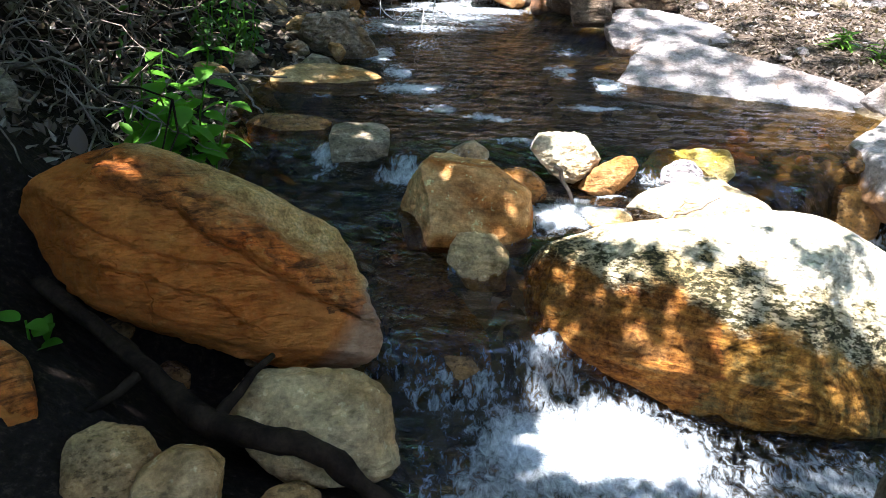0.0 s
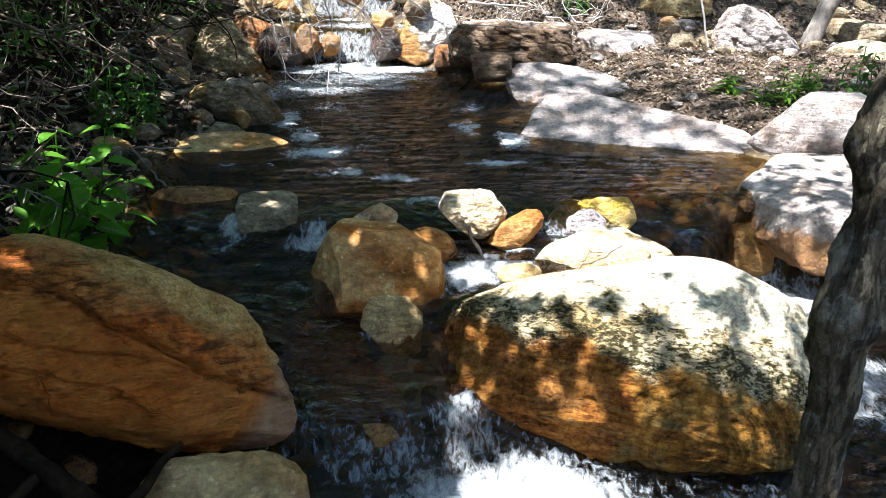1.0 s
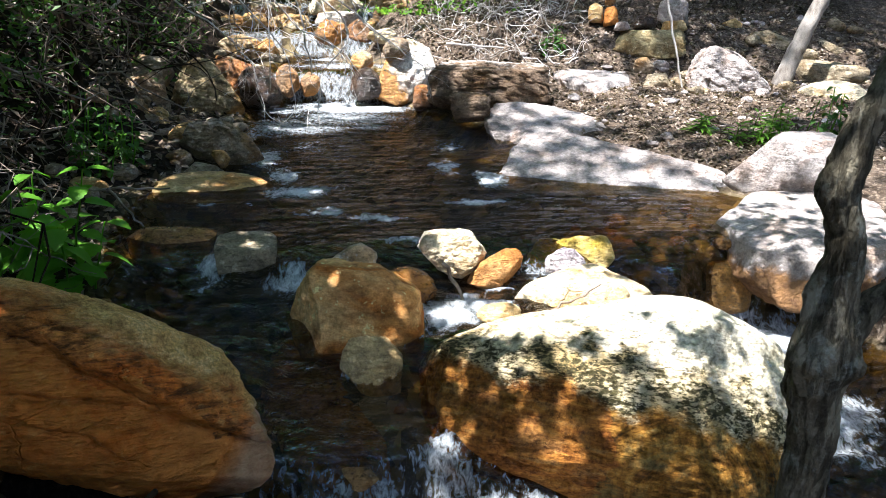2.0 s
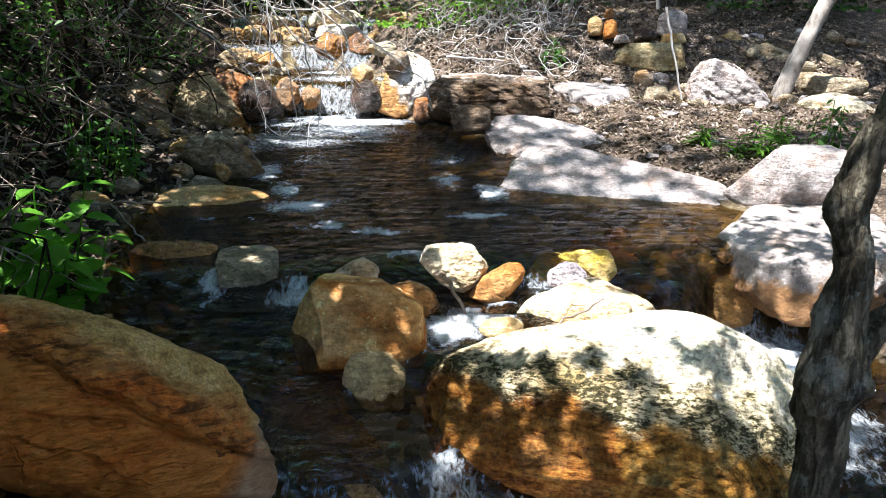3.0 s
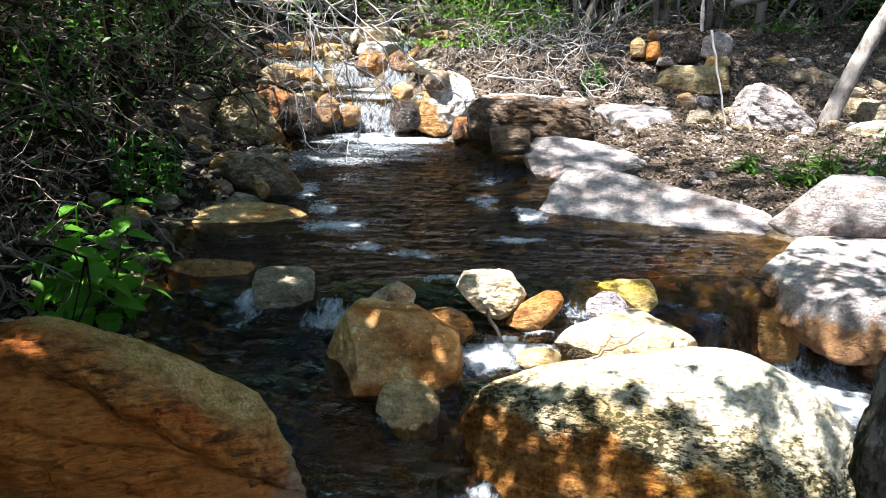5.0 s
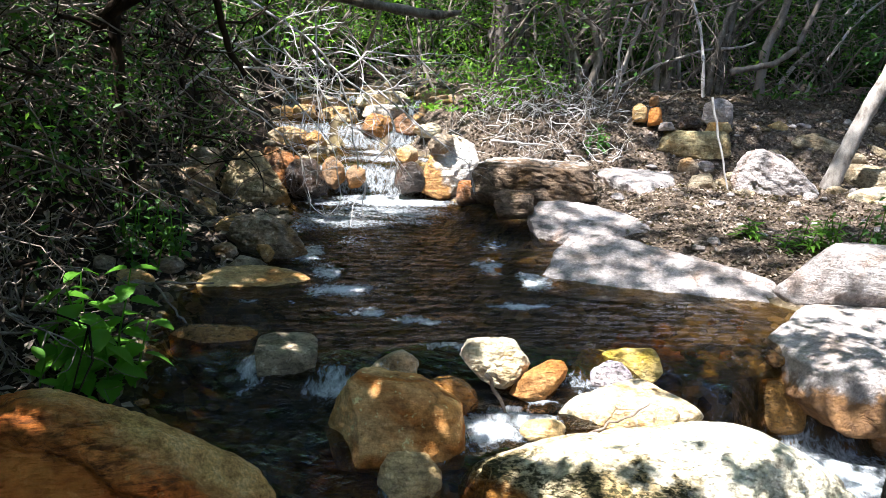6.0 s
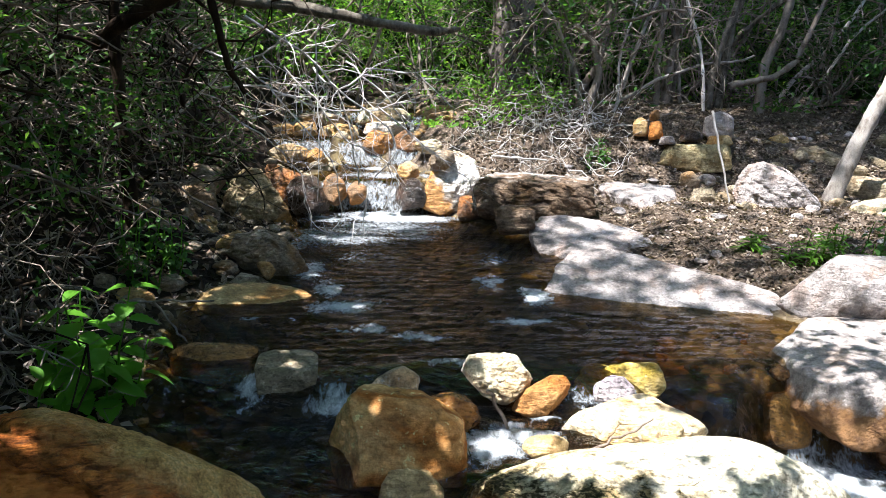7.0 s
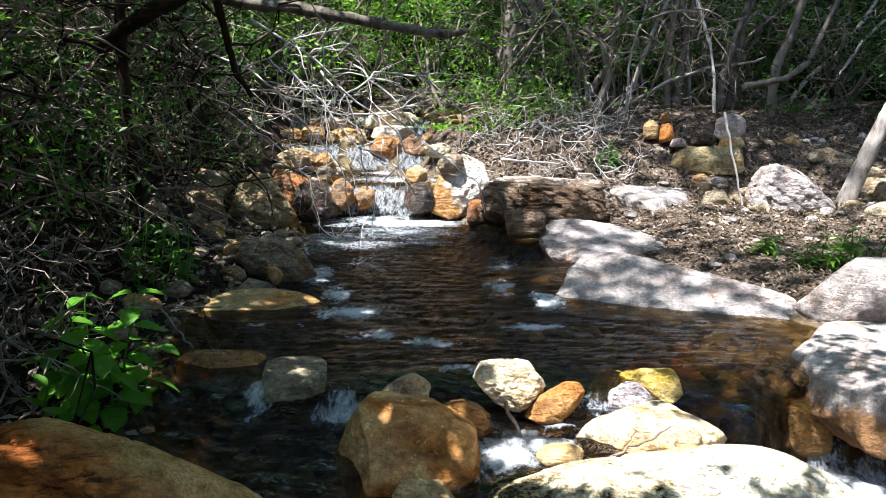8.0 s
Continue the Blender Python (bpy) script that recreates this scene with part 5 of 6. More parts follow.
def leaves(rng, at, size, ratio=0.45, flatness=0.6):
    """Folded pointed leaves round the given places: vertices and faces (triangles)."""
    at = np.asarray(at, float)
    n = len(at)
    L = size * rng.uniform(0.6, 1.3, n)[:, None]
    d = rng.normal(size=(n, 3)) * (1, 1, 0.6)
    d /= np.linalg.norm(d, axis=1)[:, None]
    up = rng.normal(size=(n, 3)) * (1 - flatness) + (0, 0, flatness)
    s = np.cross(d, up)
    s /= np.linalg.norm(s, axis=1)[:, None] + 1e-9
    w = np.cross(s, d)
    base, tip = at - d * L * 0.5, at + d * L * 0.5
    lm = at - d * L * 0.08 + s * L * ratio * 0.5 + w * L * 0.10
    rm = at - d * L * 0.08 - s * L * ratio * 0.5 + w * L * 0.10
    v = np.stack([base, lm, tip, rm], 1).reshape(-1, 3)
    i = np.arange(n)[:, None] * 4
    f = np.concatenate([i + (0, 2, 1), i + (0, 3, 2)])
    return v, f


def linked(name, v, f, mat, parent=None, soft=True, label=""):
    me = mesh_from(name, v, f, soft)
    me.materials.append(MATS[mat])
    ob = new(name, me)
    if parent is not None:
        ob.parent = parent
    if label:
        ob["label"] = label
    return ob


def thing(name, label, category, at=(0, 0, 0), group=""):
    ob = new(name)
    ob.location = at
    ob.empty_display_size = 0.05
    return tagged(ob, label, category, group)


def gz(x, y):
    return float(ground_z(np.array([float(x)]), np.array([float(y)]))[0])


# ---- the overhanging crowns, out of which the dapples fall ----
SUNNY = [(1.10, 2.84, 0.82, 0.58, 1.0), (0.85, 3.38, 0.6, 0.32, 1.0), (0.6, 1.95, 0.42, 0.24, 1.15), (1.7, 5.2, 1.3, 1.1, 0.50), (2.7, 4.3, 1.1, 0.8, 0.8),
         (2.8, 6.6, 1.9, 1.2, 0.78), (-0.4, 8.3, 1.3, 2.0, 1.0), (0.7, 8.3, 0.9, 0.9, 0.9), (1.1, 2.36, 0.85, 0.32, 0.54), (0.27, 3.08, 0.20, 0.14, 0.34), (0.26, 2.62, 0.2, 0.2, 0.32),
         (2.1, 3.0, 0.5, 0.6, 0.66), (1.6, 3.9, 0.6, 0.4, 0.55), (0.4, 5.6, 1.2, 1.6, 0.44), (-0.25, 6.3, 0.55, 0.4, 0.85), (-0.1, 6.95, 0.65, 0.5, 1.0), (1.8, 9.6, 1.6, 0.9, 0.55), (-0.6, 10.6, 1.6, 1.2, 0.6), (-3.0, 9.5, 1.2, 1.5, 0.45), (4.5, 7.3, 0.5, 0.5, 0.9), (1.6, 7.8, 1.3, 0.7, 0.75),
         (-0.685, 2.03, 0.03, 0.042, 1.0), (-1.08, 3.38, 0.36, 0.30, 0.66), (-2.1, 5.8, 1.3, 2.6, 0.68), (0.32, 2.15, 0.2, 0.25, 0.5), (1.2, 7.2, 0.8, 0.3, 0.9), (-0.3, 4.1, 0.6, 0.35, 0.40), (-1.4, 11.6, 1.2, 1.0, 0.62), (0.9, 9.3, 0.5, 0.5, 0.8), (0.55, 7.5, 0.5, 0.6, 1.2), (2.4, 10.4, 1.2, 0.5, 0.5), (3.4, 9.3, 0.8, 0.4, 0.5), (0.2, 13.8, 1.5, 3.4, 1.2)]


def shade(x, y):
    s = -0.12 - 0.4 * smooth(0.25 - x, 0, 0.3) * smooth(2.75 - y, 0, 0.3) + 0.27 * smooth(y, 10.3, 11.3) * (1 - smooth(x, 2.5, 4.0))
    for cx, cy, rx, ry, a in SUNNY:
        s = np.maximum(s, a * np.exp(-(((x - cx) / rx) ** 2 + ((y - cy) / ry) ** 2) ** 2))
    far = smooth(y, 3.7, 4.5)
    clump = 0.5 + 0.9 * ((1 - far) * fbm(np.stack([x * 9.0, y * 9.0, 0 * x + 9.3], 1), 4, 0.75) + far * fbm(np.stack([x * 5.0, y * 7.0, 0 * x + 4.1], 1), 4, 0.7))
    return smooth(clump, s - 0.18, s + 0.18) * (1 - 0.97 * smooth(s, 0.85, 0.98))


def canopy(seed, x0, x1, y0, y1, count, size, h0, h1):
    rng = np.random.RandomState(seed)
    x, y = rng.uniform(x0, x1, count), rng.uniform(y0, y1, count)
    ok = rng.uniform(size=count) < shade(x, y)
    x, y = x[ok], y[ok]
    h = rng.uniform(h0, h1, len(x))
    at = np.stack([x + SUN.x / SUN.z * h, y + SUN.y / SUN.z * h, h], 1)
    return leaves(rng, at, size, 0.55, 0.75)


# the tree that stands in the stream beside the golden boulder
front_tree = thing("tree", "grey-barked forked tree with a leafy overhanging crown", "tree", (1.02, 1.28, -0.5))
TRUNK = [(1.03, -0.75), (1.02, 0.21), (1.01, 0.35), (1.00, 0.48), (0.99, 0.60), (0.99, 0.68), (1.00, 0.80), (0.965, 0.92), (0.985, 1.02), (1.03, 1.12), (1.2, 1.6), (1.3, 2.4), (1.25, 3.4), (1.4, 5.6), (1.3, 7.4)]
TRAD = [0.06, 0.042, 0.043, 0.047, 0.062, 0.046, 0.037, 0.033, 0.031, 0.031, 0.03, 0.028, 0.026, 0.02, 0.008]


def limb(line2, rad, y, n=40, wob=0.004, sides=20, seed=1):
    """A knotty limb along a bent line in the plane of that y."""
    p = np.array([(a, y, b) for a, b in line2], float)
    t = np.linspace(0, 1, len(p))
    u = np.linspace(0, 1, n)
    pts = np.stack([np.interp(u, t, p[:, k]) for k in range(3)], 1)
    for _ in range(2):
        pts[1:-1] = 0.25 * pts[:-2] + 0.5 * pts[1:-1] + 0.25 * pts[2:]
    r = np.interp(u, t, rad)
    v, f = tubes([(pts, r)], sides)
    c = np.repeat(pts, sides, 0)
    out = v - c
    out /= np.linalg.norm(out, axis=1)[:, None] + 1e-9
    g = fbm(v * (16, 16, 7) + seed * 3.1, 4)
    return v + out * (wob * 2.8 * g + wob * 0.6 * fbm(v * (70, 70, 22) + seed, 2))[:, None], f


v, f = limb(TRUNK, TRAD, 1.28, 260, 0.0065, 56, 1)
for kx, kz, kr, kh in ((0.955, 0.60, 0.026, 0.020), (1.03, 0.585, 0.03, 0.016), (0.96, 0.55, 0.02, 0.012), (1.0, 0.95, 0.012, 0.006)):
    d2 = (v[:, 0] - kx) ** 2 + (v[:, 1] - 1.24) ** 2 + (v[:, 2] - kz) ** 2
    push = kh * np.exp(-d2 / kr ** 2)
    v = v + np.stack([(v[:, 0] - 1.0) * push / 0.05, (v[:, 1] - 1.28) * push / 0.05, 0 * push], 1)
w = fbm(v * (38, 38, 13) + 3, 3)
v = v + np.stack([(v[:, 0] - 1.0), (v[:, 1] - 1.28), 0 * w], 1) * (0.10 * np.minimum(np.abs(w) * 3, 1) - 0.08)[:, None]
trunk = linked("trunk", v - (1.02, 1.28, -0.5), f, "bark_front", front_tree)
v, f = limb([(1.0, 0.56), (1.03, 0.63), (1.06, 0.675), (1.10, 0.71), (1.18, 0.76), (1.34, 0.9), (1.6, 1.4), (1.9, 2.2)], [0.034, 0.036, 0.030, 0.027, 0.026, 0.026, 0.022, 0.012], 1.285, 60, 0.006, 20, 2)
linked("limb", v - (1.02, 1.28, -0.5), f, "bark_front", front_tree)
v, f = canopy(21, 0.9, 8.5, 0.6, 4.2, 78000, 0.065, 3.0, 4.6)
linked("crown", v - (1.02, 1.28, -0.5), f, "leaf_mid", front_tree, False)
# Leaves of unseen neighbouring trees, set high to soften the bank's dapples.
v, f = canopy(25, 0.9, 8.5, 4.2, 10.5, 52000, 0.11, 8.0, 12.0)
linked("crown", v - (1.02, 1.28, -0.5), f, "leaf_mid", front_tree, False)

left_tree = thing("tree", "dark bent tree on the shaded bank with a dense crown", "tree", (-1.65, 5.0, 0.4))
org = np.array((-1.65, 5.0, 0.4))
v, f = limb([(-1.62, 0.1), (-1.63, 0.67), (-1.65, 1.01), (-1.66, 1.41), (-1.65, 1.66), (-1.5, 2.4), (-1.2, 3.6)], [0.05, 0.04, 0.036, 0.034, 0.032, 0.03, 0.015], 5.0, 50, 0.006, 12, 3)
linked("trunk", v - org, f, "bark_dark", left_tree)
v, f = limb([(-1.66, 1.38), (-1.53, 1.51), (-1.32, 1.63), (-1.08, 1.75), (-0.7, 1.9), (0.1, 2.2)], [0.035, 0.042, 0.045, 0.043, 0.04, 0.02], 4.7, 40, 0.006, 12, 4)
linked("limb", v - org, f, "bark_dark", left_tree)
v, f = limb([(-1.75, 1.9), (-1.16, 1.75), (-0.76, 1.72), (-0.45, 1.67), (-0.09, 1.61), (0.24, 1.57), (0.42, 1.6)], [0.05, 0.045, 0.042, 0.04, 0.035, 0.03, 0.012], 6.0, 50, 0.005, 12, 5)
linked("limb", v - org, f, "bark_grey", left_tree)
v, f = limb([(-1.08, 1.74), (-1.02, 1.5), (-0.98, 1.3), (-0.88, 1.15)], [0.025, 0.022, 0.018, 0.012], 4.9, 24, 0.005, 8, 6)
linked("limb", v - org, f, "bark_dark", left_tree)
v, f = canopy(22, -7.0, 0.9, 0.6, 4.2, 38000, 0.12, 2.7, 4.4)
linked("crown", v - org, f, "leaf_mid", left_tree, False)
v, f = canopy(26, -7.0, 0.9, 4.2, 10.5, 62000, 0.13, 4.0, 6.5)
linked("crown", v - org, f, "leaf_mid", left_tree, False)
# Extra unseen leaves, added to stop stray sun on the russet boulder.
v, f = canopy(24, -1.8, 0.25, 0.7, 2.7, 5000, 0.12, 2.7, 4.4)
linked("crown", v - org, f, "leaf_mid", left_tree, False)
# Unseen leaves behind the camera's left, added to darken the near bank.
v, f = canopy(23, -7.0, -0.25, -4.5, 0.6, 45000, 0.13, 2.6, 4.2)
linked("crown", v - org, f, "leaf_mid", left_tree, False)

# ---- the wood behind ----
def stem_thing(label, line2, rad, y, mat, seed, sides=10):
    base = np.array((line2[0][0], y, line2[0][1]))
    ob = thing("tree", label, "tree", base)
    v, f = limb(line2, rad, y, 60, 0.006 if rad[0] < 0.2 else 0.03, sides, seed)
    linked("trunk", v - base, f, mat, ob)
    return ob


stem_thing("leaning pale-barked tree rooted among bank rocks", [(3.80, 0.25), (3.89, 0.55), (4.01, 0.9), (4.16, 1.24), (4.33, 1.71), (4.38, 2.26), (4.5, 3.4)], [0.085, 0.072, 0.066, 0.066, 0.065, 0.06, 0.04], 7.0, "stem_pale", 11, 16)
wood_tree = stem_thing("thick shaggy-barked dark tree behind the falls", [(1.25, 0.2), (1.22, 0.6), (1.15, 1.32), (1.21, 2.08), (1.23, 3.0), (1.3, 4.5)], [0.30, 0.24, 0.22, 0.21, 0.2, 0.15], 9.8, "shaggy", 12, 22)
# Unseen leaves over the whole wood, added to keep the background dark.
v, f = canopy(27, -9.0, 11.0, 10.5, 21.0, 60000, 0.22, 5.5, 8.5)
linked("crown", v - (1.25, 9.8, 0.2), f, "leaf_mid", wood_tree, False)
for k, (ln, y, r, mat) in enumerate([
        ([(3.36, 0.5), (3.39, 0.79), (3.42, 1.33), (3.52, 1.76), (3.66, 2.25), (3.8, 3.5)], 9.2, 0.045, "bark_grey"),
        ([(3.52, 0.5), (3.54, 0.79), (3.57, 1.4), (3.63, 1.95), (3.78, 2.38), (4.0, 3.5)], 9.3, 0.06, "bark_grey"),
        ([(3.30, 0.45), (3.30, 0.7), (3.26, 1.21), (3.18, 1.63), (2.98, 2.09), (2.8, 3.0)], 9.0, 0.022, "twig_pale"),
        ([(2.90, 0.5), (2.88, 0.77), (2.84, 1.5), (2.88, 2.12), (2.9, 3.2)], 9.4, 0.045, "bark"),
        ([(2.96, 0.5), (3.0, 0.9), (3.02, 1.5), (3.14, 2.2), (3.2, 3.2)], 9.5, 0.06, "bark"),
        ([(3.90, 0.5), (3.90, 0.85), (3.91, 1.41), (4.04, 1.77), (4.12, 2.13), (4.2, 3.2)], 9.0, 0.06, "bark"),
        ([(3.40, 1.2), (3.46, 1.23), (3.86, 1.31), (4.07, 1.47), (4.19, 1.8), (4.31, 2.13), (4.5, 3.0)], 8.6, 0.035, "bark"),
        ([(1.9, 0.5), (1.98, 0.9), (2.1, 1.3), (2.0, 1.6), (1.8, 1.8)], 9.0, 0.05, "bark"),
        ([(1.72, 0.4), (1.9, 0.9), (2.2, 1.4), (2.3, 2.0), (2.3, 3.0)], 9.6, 0.05, "bark")]):
    stem_thing("slender bare stem at the edge of the wood", ln, np.linspace(r, r * 0.6, len(ln)), y, mat, 30 + k, 10)


# bent stems and hanging vines crowd the edge of the wood
rng = np.random.RandomState(77)
for k in range(34):
    x, y = rng.uniform(0.9, 4.7) if k % 4 else rng.uniform(-1.6, 0.6), rng.uniform(9.0, 10.4)
    if x < 0.6:
        y += 0.9
    pts = wander(rng, (x, y, gz(x, y) - 0.05), (0.35 * rng.normal(), 0.1 * rng.normal(), 1.0), rng.uniform(1.6, 3.2), 14, 0.22)
    r = rng.uniform(0.010, 0.034)
    ob = thing("tree", "thin crooked stem in the shaded wood", "tree", pts[0])
    ln = [(pts, taper(14, r, r * 0.5))]
    v, f = tubes(ln, 7)
    linked("trunk", v - pts[0], f, ("bark_grey", "bark", "stem_pale")[k % 3], ob)
    for _ in range(3):
        j = rng.randint(4, 13)
        ln, _t = grow(rng, pts[j], (rng.normal(), 0.4 * rng.normal(), 0.5 * rng.normal()), rng.uniform(0.4, 1.1), r * 0.45, 1, 3, 0.35, 0.03, 8, 0.8, 0.55)
        v, f = tubes(ln, 5)
        linked("limb", v - pts[0], f, "bark", ob)


def shrub(seed, height, wide, stems, leaf_n, leaf_size, leaf, bark):
    """A thicket plant: a bundle of bent stems with side twigs and sparse small leaves."""
    rng = np.random.RandomState(seed)
    ob = thing("shrub", "tangled thicket shrub with bent stems and small leaves", "shrub", group="thicket of the wood")
    tips = []
    for _ in range(stems):
        a = rng.uniform(0, 2 * np.pi)
        s = np.array((math.cos(a), math.sin(a), 0)) * rng.uniform(0, 0.25) * wide
        ln, tp = grow(rng, s, (0.5 * rng.normal(), 0.5 * rng.normal(), 1.4), height * rng.uniform(0.6, 1.1), rng.uniform(0.010, 0.026), 2, 5, 0.34, 0.015, 10, 0.8, 0.5)
        tips += tp
        v, f = tubes(ln, 4)
        linked("stem", v, f, bark, ob)
    tips = np.array(tips)
    at = tips[rng.randint(0, len(tips), leaf_n)] + rng.normal(size=(leaf_n, 3)) * 0.13
    at[:, 2] = np.maximum(at[:, 2], 0.05)
    v, f = leaves(rng, at, leaf_size)
    linked("foliage", v, f, leaf, ob, False)
    return ob


rng = np.random.RandomState(5)
kinds = [shrub(41, 2.4, 1.0, 6, 2400, 0.07, "leaf_dark", "bark"), shrub(42, 2.0, 1.2, 6, 2800, 0.06, "leaf_mid", "bark"), shrub(43, 2.8, 0.9, 5, 3000, 0.08, "leaf_bright", "bark"),
         shrub(44, 1.6, 1.3, 7, 1600, 0.06, "leaf_dark", "bark"), shrub(45, 3.0, 1.2, 6, 3000, 0.08, "leaf_mid", "bark")]
spots = []
for row_y, n, x0, x1 in ((9.7, 9, -4.5, 6.5), (10.8, 10, -5.5, 8.0), (12.2, 10, -6.5, 9.0), (13.8, 9, -7.5, 11)):
    for i in range(n):
        x = x0 + (x1 - x0) * (i + rng.uniform(0.15, 0.85)) / n
        y = row_y + rng.uniform(-0.45, 0.45)
        if -1.2 < x < 2.0 and y < 10.6 or 2.5 < x < 4.4 and y < 10.0:
            continue
        spots.append((x, y))
for k, (x, y) in enumerate(spots):
    m = pose(x, y, gz(x, y) - 0.05, 0, 0, rng.uniform(0, 360))
    if k < len(kinds):
        kinds[k].matrix_world = m
    else:
        copy_thing(kinds[rng.randint(len(kinds))], m)

for seed, x, y, h, nleaf in ((46, 0.78, 8.9, 1.1, 900), (47, 1.5, 9.05, 0.5, 350), (48, -0.3, 10.9, 1.6, 1500), (49, 0.95, 9.1, 1.5, 900)):
    sap = shrub(seed, h, 0.5, 2, nleaf, 0.06, "leaf_bright", "twig")
    sap.matrix_world = pose(x, y, gz(x, y) - 0.04)
    tagged(sap, "young sapling with bright feathery green leaves", "sapling")

# far woods close the place all round
def woods(seed, n, turn, low, high, tall, leaf):
    """Leaves of the woods in a ring sector: places and a ragged top."""
    rng = np.random.RandomState(seed)
    a = np.pi / 2 + rng.uniform(-turn, turn, n)
    r = rng.uniform(low, high, n)
    x, y = r * np.cos(a), 2 + r * np.sin(a)
    z = ground_z(x, y) + rng.uniform(0.0, 1.0, n) ** 1.2 * tall
    keep = fbm(np.stack([x * 0.9, y * 0.9, z * 0.9], 1), 3) > -0.12
    # A gap left above the stream so that the water mirrors sky.
    keep &= (np.abs(x - 0.2) > 2.4) | (z < 4.5)
    v, f = leaves(rng, np.stack([x, y, z], 1)[keep], leaf, 0.6, 0.4)
    tagged(linked("far_woods", v, f, "leaf_dark", None, False), "dense dark green woods all round the stream", "woods", kind="stuff")


woods(6, 60000, 0.80, 12.5, 19, 5.0, 0.22)
# Unseen tall and rear rings, added to hold back light from the horizon.
woods(13, 55000, 0.95, 13, 22, 10.0, 0.50)
woods(14, 50000, np.pi, 11.5, 20, 7.0, 0.60)

# ---- the brush on the shaded bank ----
def brush(seed, count, box, length, r0, mat, name, label, curl=0.7, levels=1, sides=4, grow_up=0.5, droop=0.03):
    rng = np.random.RandomState(seed)
    lines = []
    for _ in range(count):
        x, y = rng.uniform(box[0], box[1]), rng.uniform(box[2], box[3])
        z = gz(x, y) + rng.uniform(0, 1) ** 1.2 * box[4]
        ln, _t = grow(rng, (x, y, z), (rng.normal() + 0.3, rng.normal(), grow_up * rng.normal() + 0.2), length * rng.uniform(0.5, 1.3), r0 * rng.uniform(0.5, 1.5), levels, 3, curl, droop, 8, 0.9, 0.6)
        lines += ln
    v, f = tubes(lines, sides)
    return tagged(linked(name, v, f, mat), label, "brush", kind="stuff")


brush(61, 330, (-3.6, -1.6, 2.6, 5.6, 1.5), 0.8, 0.007, "twig", "brush", "tangle of dry grey-brown twigs on the shaded bank")
brush(62, 330, (-3.9, -1.45, 5.0, 8.2, 1.9), 0.9, 0.009, "twig", "brush", "tangle of dry brown branches on the shaded bank")
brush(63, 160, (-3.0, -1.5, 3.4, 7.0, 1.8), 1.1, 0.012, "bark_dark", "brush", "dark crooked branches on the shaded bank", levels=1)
brush(64, 90, (-2.4, -1.4, 2.4, 4.0, 0.35), 0.55, 0.008, "twig", "roots", "bare dead roots and twigs on the shaded bank", levels=1, grow_up=0.3)
brush(65, 150, (0.55, 2.1, 7.5, 8.7, 0.12), 0.5, 0.005, "twig_pale", "brush", "bleached dry twigs heaped beside the falls", grow_up=0.5)
brush(66, 110, (1.0, 4.5, 8.5, 10.2, 1.2), 0.9, 0.008, "twig", "brush", "dry tangled undergrowth at the edge of the wood")
brush(67, 80, (-3.5, -0.6, 8.6, 11.0, 1.3), 1.0, 0.009, "twig", "brush", "dry tangled branches above the falls")

rng = np.random.RandomState(8)
n = 42000
x, y = rng.uniform(-3.8, -1.4, n), rng.uniform(3.0, 8.0, n)
z = ground_z(x, y) + rng.uniform(0.1, 1, n) * 1.9
keep = fbm(np.stack([x * 1.6, y * 1.6, z * 1.6], 1), 3) > 0.1
v, f = leaves(rng, np.stack([x, y, z], 1)[keep], 0.055)
tagged(linked("bank_foliage", v, f, "leaf_mid", None, False), "small dark green leaves among the brush", "foliage", kind="stuff")

# the dead branch that hangs over the head of the pool
rng = np.random.RandomState(9)
dead = thing("dead_branch", "bleached leafless branch hanging over the falls", "branch", (-1.5, 6.3, 1.2))
org = np.array((-1.5, 6.3, 1.2))
mains = [([(-1.75, 0.85), (-1.52, 1.07), (-1.3, 1.28), (-1.01, 1.39), (-0.8, 1.54)], 6.2, 0.012), ([(-1.2, 1.65), (-1.0, 1.54), (-0.66, 1.34), (-0.49, 1.09), (-0.38, 0.74), (-0.35, 0.38)], 6.4, 0.012),
         ([(-0.7, 1.28), (-0.49, 1.13), (-0.23, 1.31), (0.12, 1.27), (0.39, 1.02)], 6.4, 0.009), ([(-0.55, 1.2), (-0.09, 0.84), (-0.04, 0.67), (-0.26, 0.4), (-0.3, 0.13), (-0.16, 0.06)], 6.3, 0.008),
         ([(-1.5, 1.1), (-1.1, 1.15), (-0.7, 1.0), (-0.3, 0.95), (0.2, 1.1)], 6.5, 0.010), ([(-1.35, 1.0), (-1.0, 0.75), (-0.75, 0.5), (-0.7, 0.15)], 6.2, 0.008),
         ([(-0.9, 1.3), (-0.6, 1.0), (-0.45, 0.75), (-0.1, 0.6), (0.1, 0.35)], 6.35, 0.008), ([(-0.45, 1.35), (-0.1, 1.05), (0.05, 0.8), (0.3, 0.6)], 6.55, 0.008), ([(-1.6, 1.45), (-1.2, 1.3), (-0.9, 1.05), (-0.5, 0.55), (-0.45, 0.2)], 6.25, 0.009),
         ([(-0.62, 1.6), (-0.62, 1.2), (-0.6, 0.8), (-0.62, 0.3)], 6.1, 0.007), ([(-0.2, 1.0), (0.3, 0.62), (0.55, 0.45), (0.62, 0.2)], 6.5, 0.007)]
